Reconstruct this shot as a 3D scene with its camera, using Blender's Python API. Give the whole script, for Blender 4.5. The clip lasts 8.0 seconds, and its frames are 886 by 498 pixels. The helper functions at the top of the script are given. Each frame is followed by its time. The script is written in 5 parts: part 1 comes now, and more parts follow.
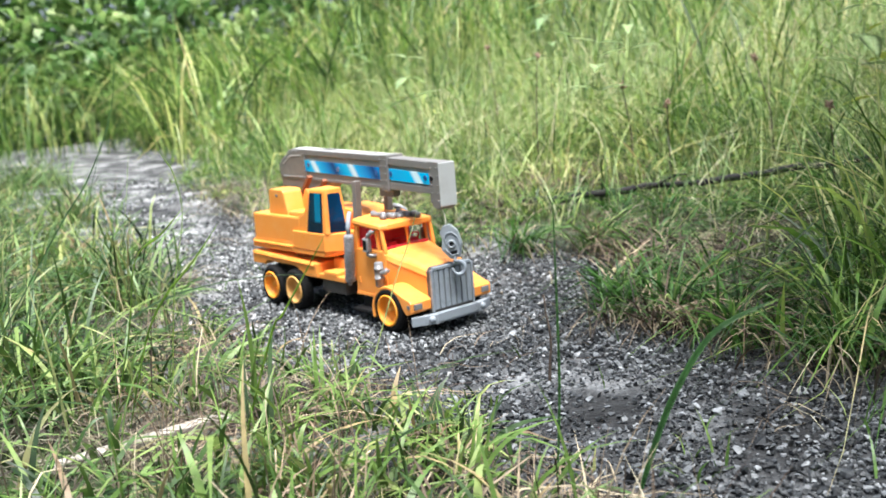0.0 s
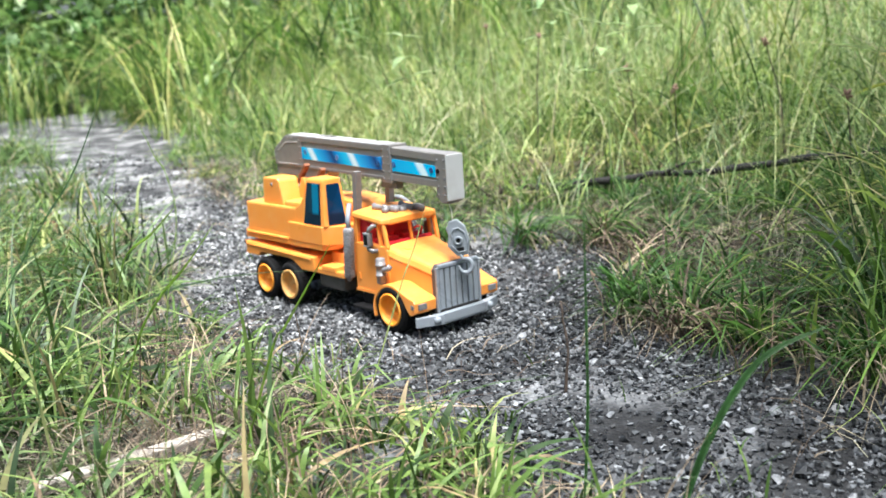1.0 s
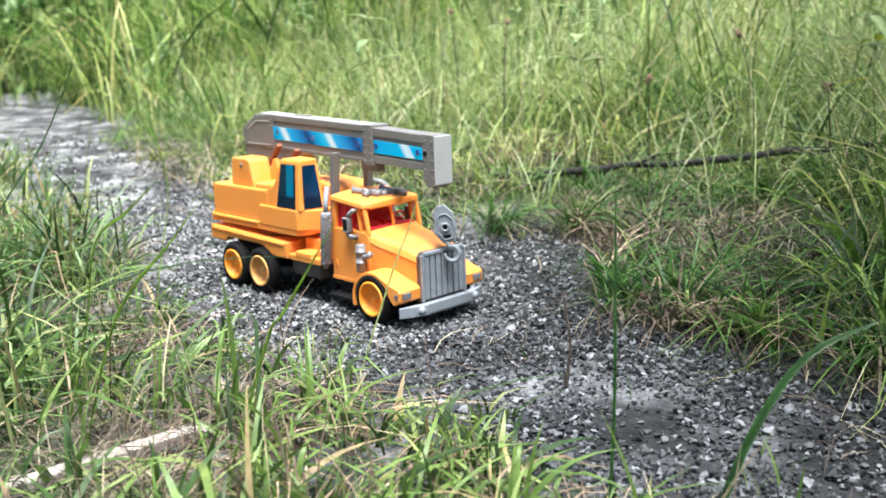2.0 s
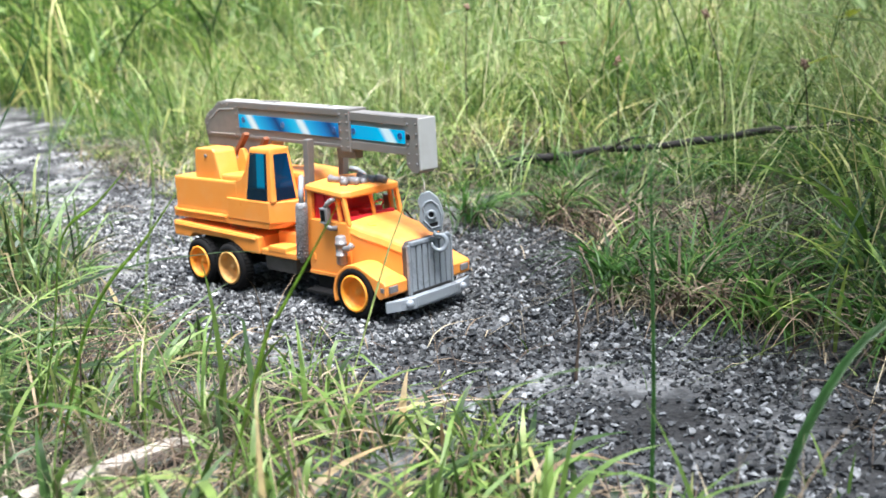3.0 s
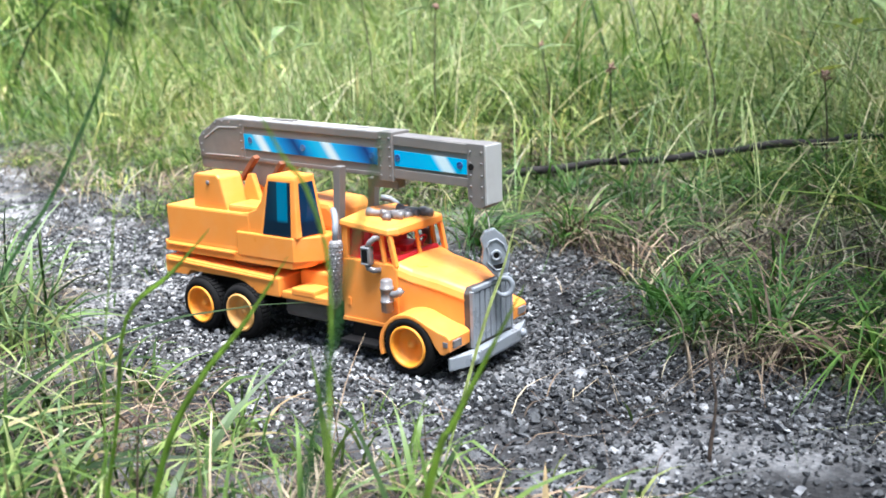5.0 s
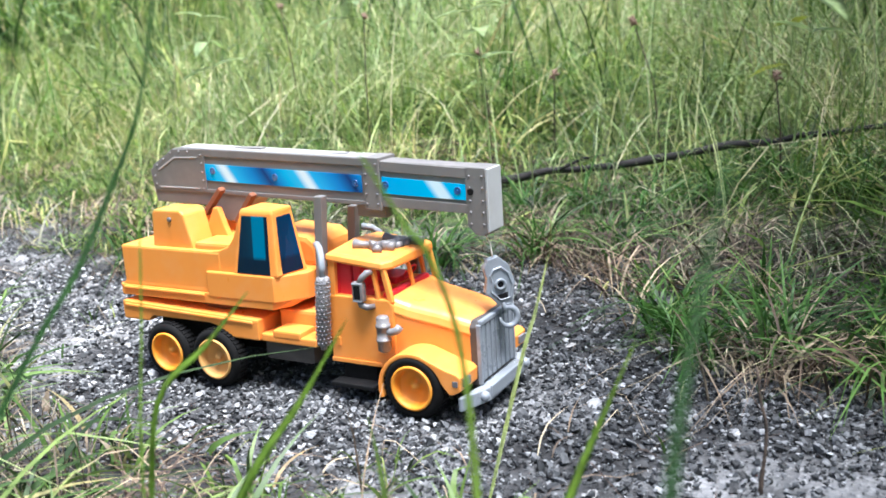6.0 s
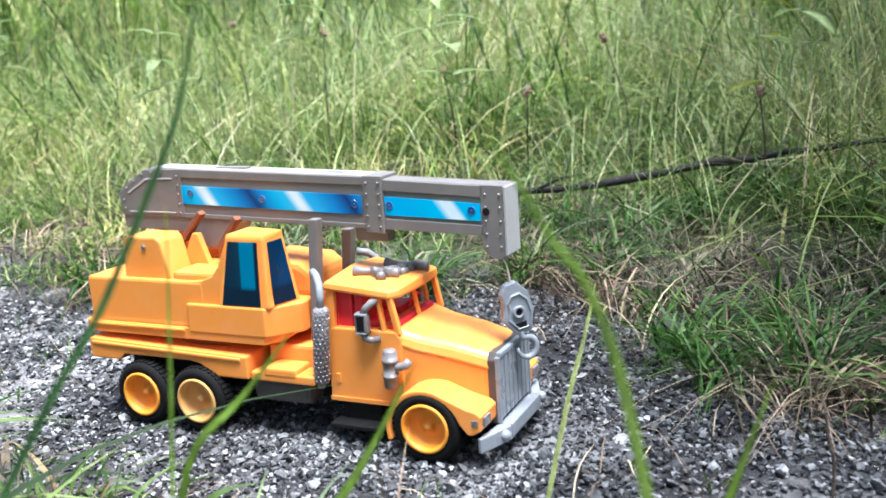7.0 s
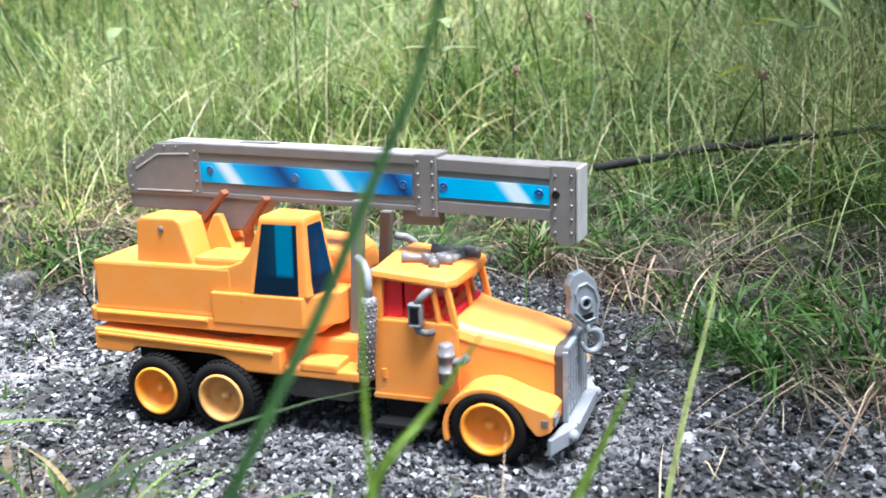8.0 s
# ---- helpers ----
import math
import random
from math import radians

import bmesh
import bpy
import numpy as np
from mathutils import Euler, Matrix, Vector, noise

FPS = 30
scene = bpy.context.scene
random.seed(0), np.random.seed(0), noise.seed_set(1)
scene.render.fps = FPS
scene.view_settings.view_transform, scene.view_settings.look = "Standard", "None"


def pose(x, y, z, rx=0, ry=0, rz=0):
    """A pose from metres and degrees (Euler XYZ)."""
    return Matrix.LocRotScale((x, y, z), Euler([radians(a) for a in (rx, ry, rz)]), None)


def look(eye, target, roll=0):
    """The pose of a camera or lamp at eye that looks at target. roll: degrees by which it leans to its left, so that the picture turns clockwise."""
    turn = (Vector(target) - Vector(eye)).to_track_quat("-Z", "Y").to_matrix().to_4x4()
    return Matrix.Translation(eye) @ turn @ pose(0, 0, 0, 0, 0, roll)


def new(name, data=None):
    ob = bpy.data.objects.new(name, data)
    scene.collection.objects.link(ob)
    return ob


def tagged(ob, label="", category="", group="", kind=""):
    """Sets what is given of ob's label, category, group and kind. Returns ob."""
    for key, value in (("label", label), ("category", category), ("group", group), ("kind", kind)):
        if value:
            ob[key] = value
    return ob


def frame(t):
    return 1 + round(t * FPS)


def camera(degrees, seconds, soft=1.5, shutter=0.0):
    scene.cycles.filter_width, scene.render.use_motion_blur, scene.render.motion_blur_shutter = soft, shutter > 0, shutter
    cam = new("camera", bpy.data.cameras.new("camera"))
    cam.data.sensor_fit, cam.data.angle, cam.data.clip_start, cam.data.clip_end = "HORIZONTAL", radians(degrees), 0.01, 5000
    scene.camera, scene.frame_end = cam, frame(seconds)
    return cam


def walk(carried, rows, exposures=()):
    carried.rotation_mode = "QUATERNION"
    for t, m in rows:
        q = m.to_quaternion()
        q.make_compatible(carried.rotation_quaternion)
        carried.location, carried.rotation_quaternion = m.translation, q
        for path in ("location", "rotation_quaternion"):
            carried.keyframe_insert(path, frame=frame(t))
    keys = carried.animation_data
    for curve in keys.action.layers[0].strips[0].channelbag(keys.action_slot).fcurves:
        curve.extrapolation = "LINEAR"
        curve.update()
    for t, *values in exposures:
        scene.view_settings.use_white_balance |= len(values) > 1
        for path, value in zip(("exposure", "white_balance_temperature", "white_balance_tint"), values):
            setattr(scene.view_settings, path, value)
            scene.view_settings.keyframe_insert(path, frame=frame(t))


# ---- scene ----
cam = camera(49.7, 8.0, soft=1.6)
cam.data.dof.use_dof, cam.data.dof.focus_distance, cam.data.dof.aperture_fstop = True, 0.90, 9.5
PATH = [
    (0, (1.08, -0.757, 0.319), (-0.428, 0.506, -0.038), -4.4),
    (0.5, (1.053, -0.733, 0.326), (-0.45, 0.526, -0.068), -3.7),
    (1, (1.014, -0.73, 0.335), (-0.47, 0.546, -0.077), -3.7),
    (2.5, (0.903, -0.734, 0.308), (-0.442, 0.68, -0.13), -2.0),
    (3, (0.865, -0.723, 0.301), (-0.446, 0.72, -0.145), -2.9),
    (3.5, (0.817, -0.709, 0.319), (-0.475, 0.739, -0.165), -2.5),
    (4, (0.774, -0.702, 0.322), (-0.471, 0.784, -0.17), -3.3),
    (5.5, (0.592, -0.723, 0.334), (-0.469, 0.908, -0.13), -2.3),
    (6, (0.544, -0.712, 0.341), (-0.412, 0.979, -0.135), -3.8),
    (6.5, (0.494, -0.702, 0.326), (-0.371, 1.05, -0.098), -2.9),
    (7, (0.456, -0.679, 0.329), (-0.381, 1.085, -0.106), -3.8),
    (7.5, (0.39, -0.675, 0.346), (-0.355, 1.114, -0.149), -2.5),
    (8, (0.334, -0.666, 0.323), (-0.342, 1.155, -0.155), -2.1),
]
EXPOSURE = 1.62
walk(cam, [(t, look(eye, target, roll)) for t, eye, target, roll in PATH], exposures=[(0.0, EXPOSURE, 6100, 8), (8.0, EXPOSURE, 5750, 12)])

# ---- light: bright, hazy daylight ----
SUN_EL, SUN_AZ = radians(75), radians(112)   # azimuth from +y towards +x
world = bpy.data.worlds.new("world")
scene.world = world
world.use_nodes = True
sky = world.node_tree.nodes.new("ShaderNodeTexSky")
sky.sky_type, sky.sun_disc = "NISHITA", False
sky.sun_elevation, sky.sun_rotation = SUN_EL, SUN_AZ
sky.dust_density, sky.air_density = 5.0, 1.0
background = world.node_tree.nodes["Background"]
world.node_tree.links.new(sky.outputs["Color"], background.inputs["Color"])
background.inputs["Strength"].default_value = 0.064
sun = new("sun", bpy.data.lights.new("sun", "SUN"))
sun.data.energy, sun.data.angle, sun.data.color = 4.6, radians(32), (1.0, 0.975, 0.94)
sun_way = Vector((math.sin(SUN_AZ) * math.cos(SUN_EL), math.cos(SUN_AZ) * math.cos(SUN_EL), math.sin(SUN_EL)))
sun.matrix_world = look(sun_way * 5, (0, 0, 0))


# ---- materials ----
class Mat:
    """A principled node material with a few shorthand makers."""

    def __init__(self, name, rough=0.5, metal=0.0):
        self.m = bpy.data.materials.new(name)
        self.m.use_nodes = True
        self.t = self.m.node_tree
        self.b = self.t.nodes["Principled BSDF"]
        self.b.inputs["Roughness"].default_value = rough
        self.b.inputs["Metallic"].default_value = metal

    def node(self, kind, **values):
        n = self.t.nodes.new(kind)
        for k, v in values.items():
            n.inputs[k.replace("_", " ")].default_value = v
        return n

    def link(self, a, b):
        self.t.links.new(a, b)

    def ramp(self, source, *stops):
        r = self.t.nodes.new("ShaderNodeValToRGB")
        while len(r.color_ramp.elements) < len(stops):
            r.color_ramp.elements.new(0.5)
        for e, (p, c) in zip(r.color_ramp.elements, stops):
            e.position, e.color = p, (*c, 1)
        self.link(source, r.inputs["Fac"])
        return r.outputs["Color"]

    def noise(self, scale, detail=4.0, rough=0.6):
        c = self.t.nodes.new("ShaderNodeTexCoord")
        n = self.node("ShaderNodeTexNoise", Scale=scale, Detail=detail, Roughness=rough)
        self.link(c.outputs["Object"], n.inputs["Vector"])
        return n.outputs["Fac"]

    def mix(self, fac, a, b, how="MIX"):
        n = self.t.nodes.new("ShaderNodeMix")
        n.data_type, n.blend_type = "RGBA", how
        for value, socket in ((fac, n.inputs[0]), (a, n.inputs[6]), (b, n.inputs[7])):
            if isinstance(value, (int, float)):
                socket.default_value = value
            elif isinstance(value, tuple):
                socket.default_value = (*value, 1)
            else:
                self.link(value, socket)
        return n.outputs[2]

    def bump(self, height, strength, distance):
        n = self.node("ShaderNodeBump", Strength=strength, Distance=distance)
        self.link(height, n.inputs["Height"])
        self.link(n.outputs["Normal"], self.b.inputs["Normal"])
        return self

    def colour(self, c):
        if isinstance(c, tuple):
            self.b.inputs["Base Color"].default_value = (*c, 1)
        else:
            self.link(c, self.b.inputs["Base Color"])
        return self


def plastic(name, c, dusty, rough=0.38, wear=0.35):
    """Moulded toy plastic with dust and scuffs."""
    m = Mat(name, rough)
    stain = m.ramp(m.noise(38, 6), (0.48, (0, 0, 0)), (0.72, (1, 1, 1)))
    fine = m.noise(420, 3)
    n = m.node("ShaderNodeMath")
    n.operation = "MULTIPLY"
    m.link(stain, n.inputs[0])
    n.inputs[1].default_value = wear
    m.colour(m.mix(n.outputs[0], c, dusty))
    m.link(m.ramp(m.noise(55, 5), (0.3, (rough - 0.08,) * 3), (0.7, (rough + 0.2,) * 3)), m.b.inputs["Roughness"])
    m.b.inputs["Specular IOR Level"].default_value = 0.5 if max(c) > 0.02 else 0.2
    return m.bump(fine, 0.12, 0.0006).m


YELLOW = plastic("yellow_plastic", (0.85, 0.30, 0.050), (0.82, 0.38, 0.13), 0.34)
RIM_YELLOW = plastic("rim_yellow_plastic", (0.84, 0.31, 0.02), (0.62, 0.30, 0.08), 0.5, 0.5)
DUSTY_RIM = plastic("faded_rim_plastic", (0.62, 0.33, 0.09), (0.45, 0.24, 0.09), 0.6, 0.6)
GREY = plastic("grey_plastic", (0.178, 0.168, 0.158), (0.24, 0.225, 0.21), 0.42, 0.5)
SILVER = plastic("silver_plastic", (0.25, 0.275, 0.30), (0.14, 0.14, 0.14), 0.28, 0.5)
CHROME = plastic("worn_silver_plastic", (0.19, 0.185, 0.185), (0.10, 0.085, 0.08), 0.25, 0.8)
PALE = plastic("pale_worn_skylit_plastic", (0.46, 0.46, 0.45), (0.36, 0.34, 0.32), 0.35, 0.4)
BLACK = plastic("black_plastic", (0.006, 0.006, 0.0065), (0.02, 0.019, 0.018), 0.6, 0.4)
TYRE = plastic("black_tyre_rubber", (0.004, 0.004, 0.004), (0.014, 0.013, 0.012), 0.8, 0.4)
TANK = plastic("brown_grey_plastic", (0.060, 0.052, 0.046), (0.10, 0.09, 0.08), 0.5, 0.5)
BOLT = plastic("blue_bolt_plastic", (0.015, 0.10, 0.30), (0.2, 0.3, 0.42), 0.22, 0.6)
RED = plastic("red_plastic", (0.70, 0.025, 0.04), (0.5, 0.04, 0.05), 0.45, 0.3)
RUST = plastic("rusty_brown_plastic", (0.22, 0.075, 0.03), (0.09, 0.045, 0.03), 0.7, 0.7)
WIRE = plastic("pale_cord", (0.55, 0.52, 0.46), (0.4, 0.38, 0.34), 0.7)


def muffler_material():
    m = Mat("perforated_silver_plastic", 0.35)
    c = m.t.nodes.new("ShaderNodeTexCoord")
    v = m.node("ShaderNodeTexVoronoi", Scale=620.0)
    m.link(c.outputs["Object"], v.inputs["Vector"])
    m.colour(m.ramp(v.outputs["Distance"], (0.25, (0.36, 0.36, 0.37)), (0.65, (0.16, 0.155, 0.155))))
    return m.bump(v.outputs["Distance"], 0.8, 0.0012).m


MUFFLER = muffler_material()


def sticker_material(name, phase):
    """Shiny blue foil with slanting white and navy streaks."""
    m = Mat(name, 0.22)
    c = m.t.nodes.new("ShaderNodeTexCoord")
    s = m.t.nodes.new("ShaderNodeSeparateXYZ")
    m.link(c.outputs["Object"], s.inputs[0])
    slant = m.t.nodes.new("ShaderNodeMath")
    slant.operation = "MULTIPLY_ADD"
    m.link(s.outputs["Z"], slant.inputs[0])
    slant.inputs[1].default_value = 0.75
    m.link(s.outputs["X"], slant.inputs[2])
    shift = m.t.nodes.new("ShaderNodeMath")
    shift.operation = "MULTIPLY_ADD"
    m.link(slant.outputs[0], shift.inputs[0])
    shift.inputs[1].default_value, shift.inputs[2].default_value = phase
    wrap = m.t.nodes.new("ShaderNodeMath")
    wrap.operation = "FRACT"
    m.link(shift.outputs[0], wrap.inputs[0])
    cyan, pale, navy, blue = (0.01, 0.42, 0.80), (0.68, 0.88, 0.95), (0.008, 0.04, 0.18), (0.01, 0.22, 0.60)
    if phase[0] > 9:
        stops = ((0.0, cyan), (0.12, (0.04, 0.50, 0.84)), (0.20, pale), (0.25, pale), (0.32, (0.03, 0.46, 0.84)), (0.58, blue), (0.74, navy), (0.86, blue), (1.0, cyan))
    else:
        stops = ((0.0, cyan), (0.30, cyan), (0.52, (0.01, 0.5, 0.85)), (0.58, pale), (0.66, pale), (0.70, (0.01, 0.5, 0.85)), (1.0, cyan))
    return m.colour(m.ramp(wrap.outputs[0], *stops)).m


STICKER_LONG = sticker_material("blue_streaked_foil", (10.2, 1.63))
STICKER_SHORT = sticker_material("blue_foil", (9.0, -1.05))


def window_material():
    m = Mat("dark_blue_window_foil", 0.16)
    c = m.t.nodes.new("ShaderNodeTexCoord")
    s = m.t.nodes.new("ShaderNodeSeparateXYZ")
    m.link(c.outputs["Object"], s.inputs[0])
    a = m.t.nodes.new("ShaderNodeMath")
    a.operation = "MULTIPLY_ADD"
    m.link(s.outputs["X"], a.inputs[0])
    a.inputs[1].default_value, a.inputs[2].default_value = 12.5, 0.75
    dark, blue = (0.002, 0.009, 0.026), (0.002, 0.15, 0.27)
    band = m.ramp(a.outputs[0], (0.0, dark), (0.30, (0.002, 0.02, 0.045)), (0.385, (0.002, 0.03, 0.06)), (0.40, blue), (0.56, blue), (0.58, dark), (1.0, (0.002, 0.05, 0.13)))
    low = m.t.nodes.new("ShaderNodeMath")
    low.operation = "MULTIPLY_ADD"
    m.link(s.outputs["Z"], low.inputs[0])
    low.inputs[1].default_value, low.inputs[2].default_value = 40.0, -4.9
    m.colour(m.mix(m.ramp(low.outputs[0], (0.40, (0, 0, 0)), (0.55, (1, 1, 1))), (0.002, 0.012, 0.03), band))
    m.b.inputs["Specular IOR Level"].default_value = 0.3
    return m.m


WINDOW = window_material()


def leafy(name, stops, rough=0.5, through_light=0.45):
    """Leaf or blade: colour differs from blade to blade, some light passes through."""
    m = Mat(name, rough)
    g = m.t.nodes.new("ShaderNodeNewGeometry")
    base = m.ramp(g.outputs["Random Per Island"], *stops)
    spots = m.ramp(m.noise(60, 4), (0.35, (0.62, 0.62, 0.6)), (0.7, (1.15, 1.12, 1.0)))
    c = m.mix(1.0, base, spots, "MULTIPLY")
    patch = m.ramp(m.noise(3.2, 2), (0.35, (0.62, 0.74, 0.66)), (0.65, (1.25, 1.12, 0.95)))
    c = m.mix(1.0, c, patch, "MULTIPLY")
    m.colour(c)
    t = m.t.nodes.new("ShaderNodeBsdfTranslucent")
    m.link(c, t.inputs["Color"])
    x = m.t.nodes.new("ShaderNodeMixShader")
    x.inputs[0].default_value = through_light
    m.link(m.b.outputs[0], x.inputs[1])
    m.link(t.outputs[0], x.inputs[2])
    m.link(x.outputs[0], m.t.nodes["Material Output"].inputs["Surface"])
    return m.m


GRASS_BACK = leafy("meadow_grass", ((0.0, (0.014, 0.040, 0.010)), (0.33, (0.065, 0.14, 0.024)), (0.60, (0.17, 0.31, 0.062)), (0.82, (0.38, 0.50, 0.15)), (0.93, (0.54, 0.55, 0.25)), (1.0, (0.56, 0.45, 0.30))), through_light=0.38)
GRASS_FRONT = leafy("verge_grass", ((0.0, (0.016, 0.040, 0.012)), (0.42, (0.062, 0.132, 0.030)), (0.68, (0.160, 0.275, 0.072)), (0.86, (0.31, 0.39, 0.165)), (0.93, (0.36, 0.31, 0.18)), (1.0, (0.26, 0.18, 0.14))), through_light=0.34)
GRASS_TUFT = leafy("tuft_grass", ((0.0, (0.012, 0.042, 0.010)), (0.45, (0.06, 0.165, 0.035)), (0.8, (0.15, 0.31, 0.08)), (0.94, (0.30, 0.42, 0.16)), (1.0, (0.32, 0.27, 0.18))))
STRAW = leafy("dry_straw", ((0.0, (0.028, 0.019, 0.018)), (0.4, (0.10, 0.072, 0.060)), (0.75, (0.25, 0.20, 0.165)), (1.0, (0.50, 0.44, 0.37))), 0.8, 0.12)
STALK = leafy("flowering_grass_stalk", ((0.0, (0.22, 0.36, 0.12)), (0.6, (0.44, 0.53, 0.26)), (1.0, (0.60, 0.54, 0.44))), 0.6, 0.2)
PALE_LEAF = leafy("pale_green_leaf", ((0.0, (0.50, 0.66, 0.38)), (1.0, (0.66, 0.78, 0.54))), 0.45, 0.3)
LIME_LEAF = leafy("yellow_green_leaf", ((0.0, (0.42, 0.50, 0.06)), (1.0, (0.50, 0.55, 0.10))), 0.45, 0.4)
BUSH_LEAF = leafy("bush_leaf", ((0.0, (0.04, 0.10, 0.03)), (0.5, (0.16, 0.30, 0.09)), (1.0, (0.40, 0.52, 0.26))), 0.5, 0.4)
BRIGHT_BLADE = leafy("bright_green_blade", ((0.0, (0.17, 0.33, 0.05)), (1.0, (0.27, 0.43, 0.09))), 0.4, 0.45)
DARK_BLADE = leafy("dark_green_blade", ((0.0, (0.03, 0.10, 0.03)), (1.0, (0.06, 0.15, 0.04))), 0.4, 0.3)


def wood(name, light, dark, scale=90):
    m = Mat(name, 0.85)
    n = m.noise(scale, 8, 0.7)
    m.colour(m.ramp(n, (0.3, dark), (0.7, light)))
    return m.bump(n, 0.6, 0.002).m


CHARRED = wood("blackened_wood", (0.03, 0.025, 0.023), (0.006, 0.0055, 0.005))
BLEACHED = wood("bleached_wood", (0.42, 0.38, 0.33), (0.20, 0.17, 0.14))
TWIG = wood("dark_twig", (0.10, 0.07, 0.05), (0.02, 0.015, 0.012))
SEED = wood("brown_seed_head", (0.36, 0.24, 0.17), (0.13, 0.07, 0.05))
DEAD_LEAF = wood("dead_leaf", (0.40, 0.30, 0.20), (0.16, 0.08, 0.05))


def lane_tone(m):
    """Tone along the lane: paler towards -x, darker towards +x, broken up by noise."""
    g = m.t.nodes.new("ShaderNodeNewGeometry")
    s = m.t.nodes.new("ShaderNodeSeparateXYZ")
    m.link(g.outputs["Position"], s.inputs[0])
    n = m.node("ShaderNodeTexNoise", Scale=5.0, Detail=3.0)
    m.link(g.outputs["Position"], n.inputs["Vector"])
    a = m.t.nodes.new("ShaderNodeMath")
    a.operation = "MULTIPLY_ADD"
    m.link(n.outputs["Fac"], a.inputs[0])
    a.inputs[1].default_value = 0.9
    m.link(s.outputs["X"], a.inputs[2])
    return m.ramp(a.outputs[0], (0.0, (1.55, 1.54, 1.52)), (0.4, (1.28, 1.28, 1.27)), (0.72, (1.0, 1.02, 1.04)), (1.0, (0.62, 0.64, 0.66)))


def stone_material(per_object):
    m = Mat("gravel_stone_single" if per_object else "gravel_stone", 0.6)
    if per_object:
        r = m.t.nodes.new("ShaderNodeObjectInfo").outputs["Random"]
    else:
        r = m.t.nodes.new("ShaderNodeNewGeometry").outputs["Random Per Island"]
    base = m.ramp(r, (0.0, (0.006, 0.007, 0.008)), (0.32, (0.022, 0.024, 0.026)), (0.56, (0.062, 0.066, 0.070)), (0.80, (0.150, 0.155, 0.160)), (1.0, (0.34, 0.345, 0.35)))
    grime = m.ramp(m.noise(240, 5), (0.3, (0.4, 0.39, 0.38)), (0.68, (1.35, 1.34, 1.32)))
    m.colour(m.mix(1.0, m.mix(1.0, base, grime, "MULTIPLY"), lane_tone(m), "MULTIPLY"))
    return m.bump(m.noise(700, 4), 0.5, 0.001).m


STONE, STONE_SINGLE = stone_material(False), stone_material(True)


PALE_STONE = wood("pale_limestone", (0.36, 0.355, 0.345), (0.20, 0.195, 0.19), 160)


def ground_material():
    m = Mat("gravelly_soil", 0.95)
    c = m.t.nodes.new("ShaderNodeTexCoord")
    v = m.node("ShaderNodeTexVoronoi", Scale=150.0)
    m.link(c.outputs["Object"], v.inputs["Vector"])
    soil = m.ramp(m.noise(7, 6), (0.38, (0.007, 0.007, 0.0075)), (0.50, (0.042, 0.042, 0.043)), (0.66, (0.23, 0.23, 0.232)))
    grit = m.ramp(v.outputs["Color"], (0.2, (0.55, 0.54, 0.53)), (0.9, (1.3, 1.3, 1.28)))
    lane_floor = m.mix(1.0, m.mix(0.8, soil, grit, "MULTIPLY"), lane_tone(m), "MULTIPLY")
    # mossy turf takes over beside the lane, which bends away at one end
    p = m.t.nodes.new("ShaderNodeSeparateXYZ")
    m.link(c.outputs["Object"], p.inputs[0])

    def sum_of(how, a, b, d=0.0):
        n = m.t.nodes.new("ShaderNodeMath")
        n.operation = how
        for value, socket in zip((a, b, d), n.inputs):
            if isinstance(value, float):
                socket.default_value = value
            else:
                m.link(value, socket)
        return n.outputs[0]

    bend = sum_of("MAXIMUM", sum_of("MULTIPLY_ADD", p.outputs["X"], -0.33, -0.27), 0.0)
    off = sum_of("ABSOLUTE", sum_of("SUBTRACT", sum_of("ADD", p.outputs["Y"], -0.06), bend), 0.0)
    edge = m.ramp(sum_of("MULTIPLY_ADD", m.noise(5, 4), 0.25, off), (0.50, (0, 0, 0)), (0.72, (1, 1, 1)))
    turf = m.ramp(m.noise(26, 6), (0.36, (0.016, 0.024, 0.008)), (0.52, (0.05, 0.085, 0.022)), (0.68, (0.12, 0.16, 0.05)))
    m.colour(m.mix(edge, lane_floor, turf))
    h = m.t.nodes.new("ShaderNodeMath")
    h.operation = "ADD"
    m.link(v.outputs["Distance"], h.inputs[0])
    m.link(m.noise(60, 6), h.inputs[1])
    return m.bump(h.outputs[0], 0.8, 0.006).m


GROUND = ground_material()


# ---- mesh helpers ----
def part(name, bm, material, parent=None, label="", smooth=False):
    """Links a bmesh as one mesh object, under a thing or a part where one is given."""
    bmesh.ops.recalc_face_normals(bm, faces=bm.faces)
    me = bpy.data.meshes.new(name)
    bm.to_mesh(me)
    bm.free()
    me.materials.append(material)
    if smooth:
        for p in me.polygons:
            p.use_smooth = True
    ob = new(name, me)
    ob.parent = parent
    return tagged(ob, label)


def soften(bm, width, edges=None, segments=2):
    sharp = [e for e in (edges or bm.edges) if len(e.link_faces) == 2 and e.calc_face_angle(0) > 0.5]
    if width and sharp:
        bmesh.ops.bevel(bm, geom=sharp, offset=width, segments=segments, affect="EDGES", profile=0.6, clamp_overlap=True)
    return bm


def box(x0, x1, y0, y1, z0, z1, bevel=0.0012, bm=None):
    target = bm
    bm = bmesh.new()
    bmesh.ops.create_cube(bm, size=1.0)
    for v in bm.verts:
        v.co = ((x0 + x1) / 2 + v.co.x * (x1 - x0), (y0 + y1) / 2 + v.co.y * (y1 - y0), (z0 + z1) / 2 + v.co.z * (z1 - z0))
    return joined(target, soften(bm, bevel))


def joined(target, bm):
    if target is None:
        return bm
    me = bpy.data.meshes.new("scrap")
    bm.to_mesh(me)
    bm.free()
    target.from_mesh(me)
    bpy.data.meshes.remove(me)
    return target


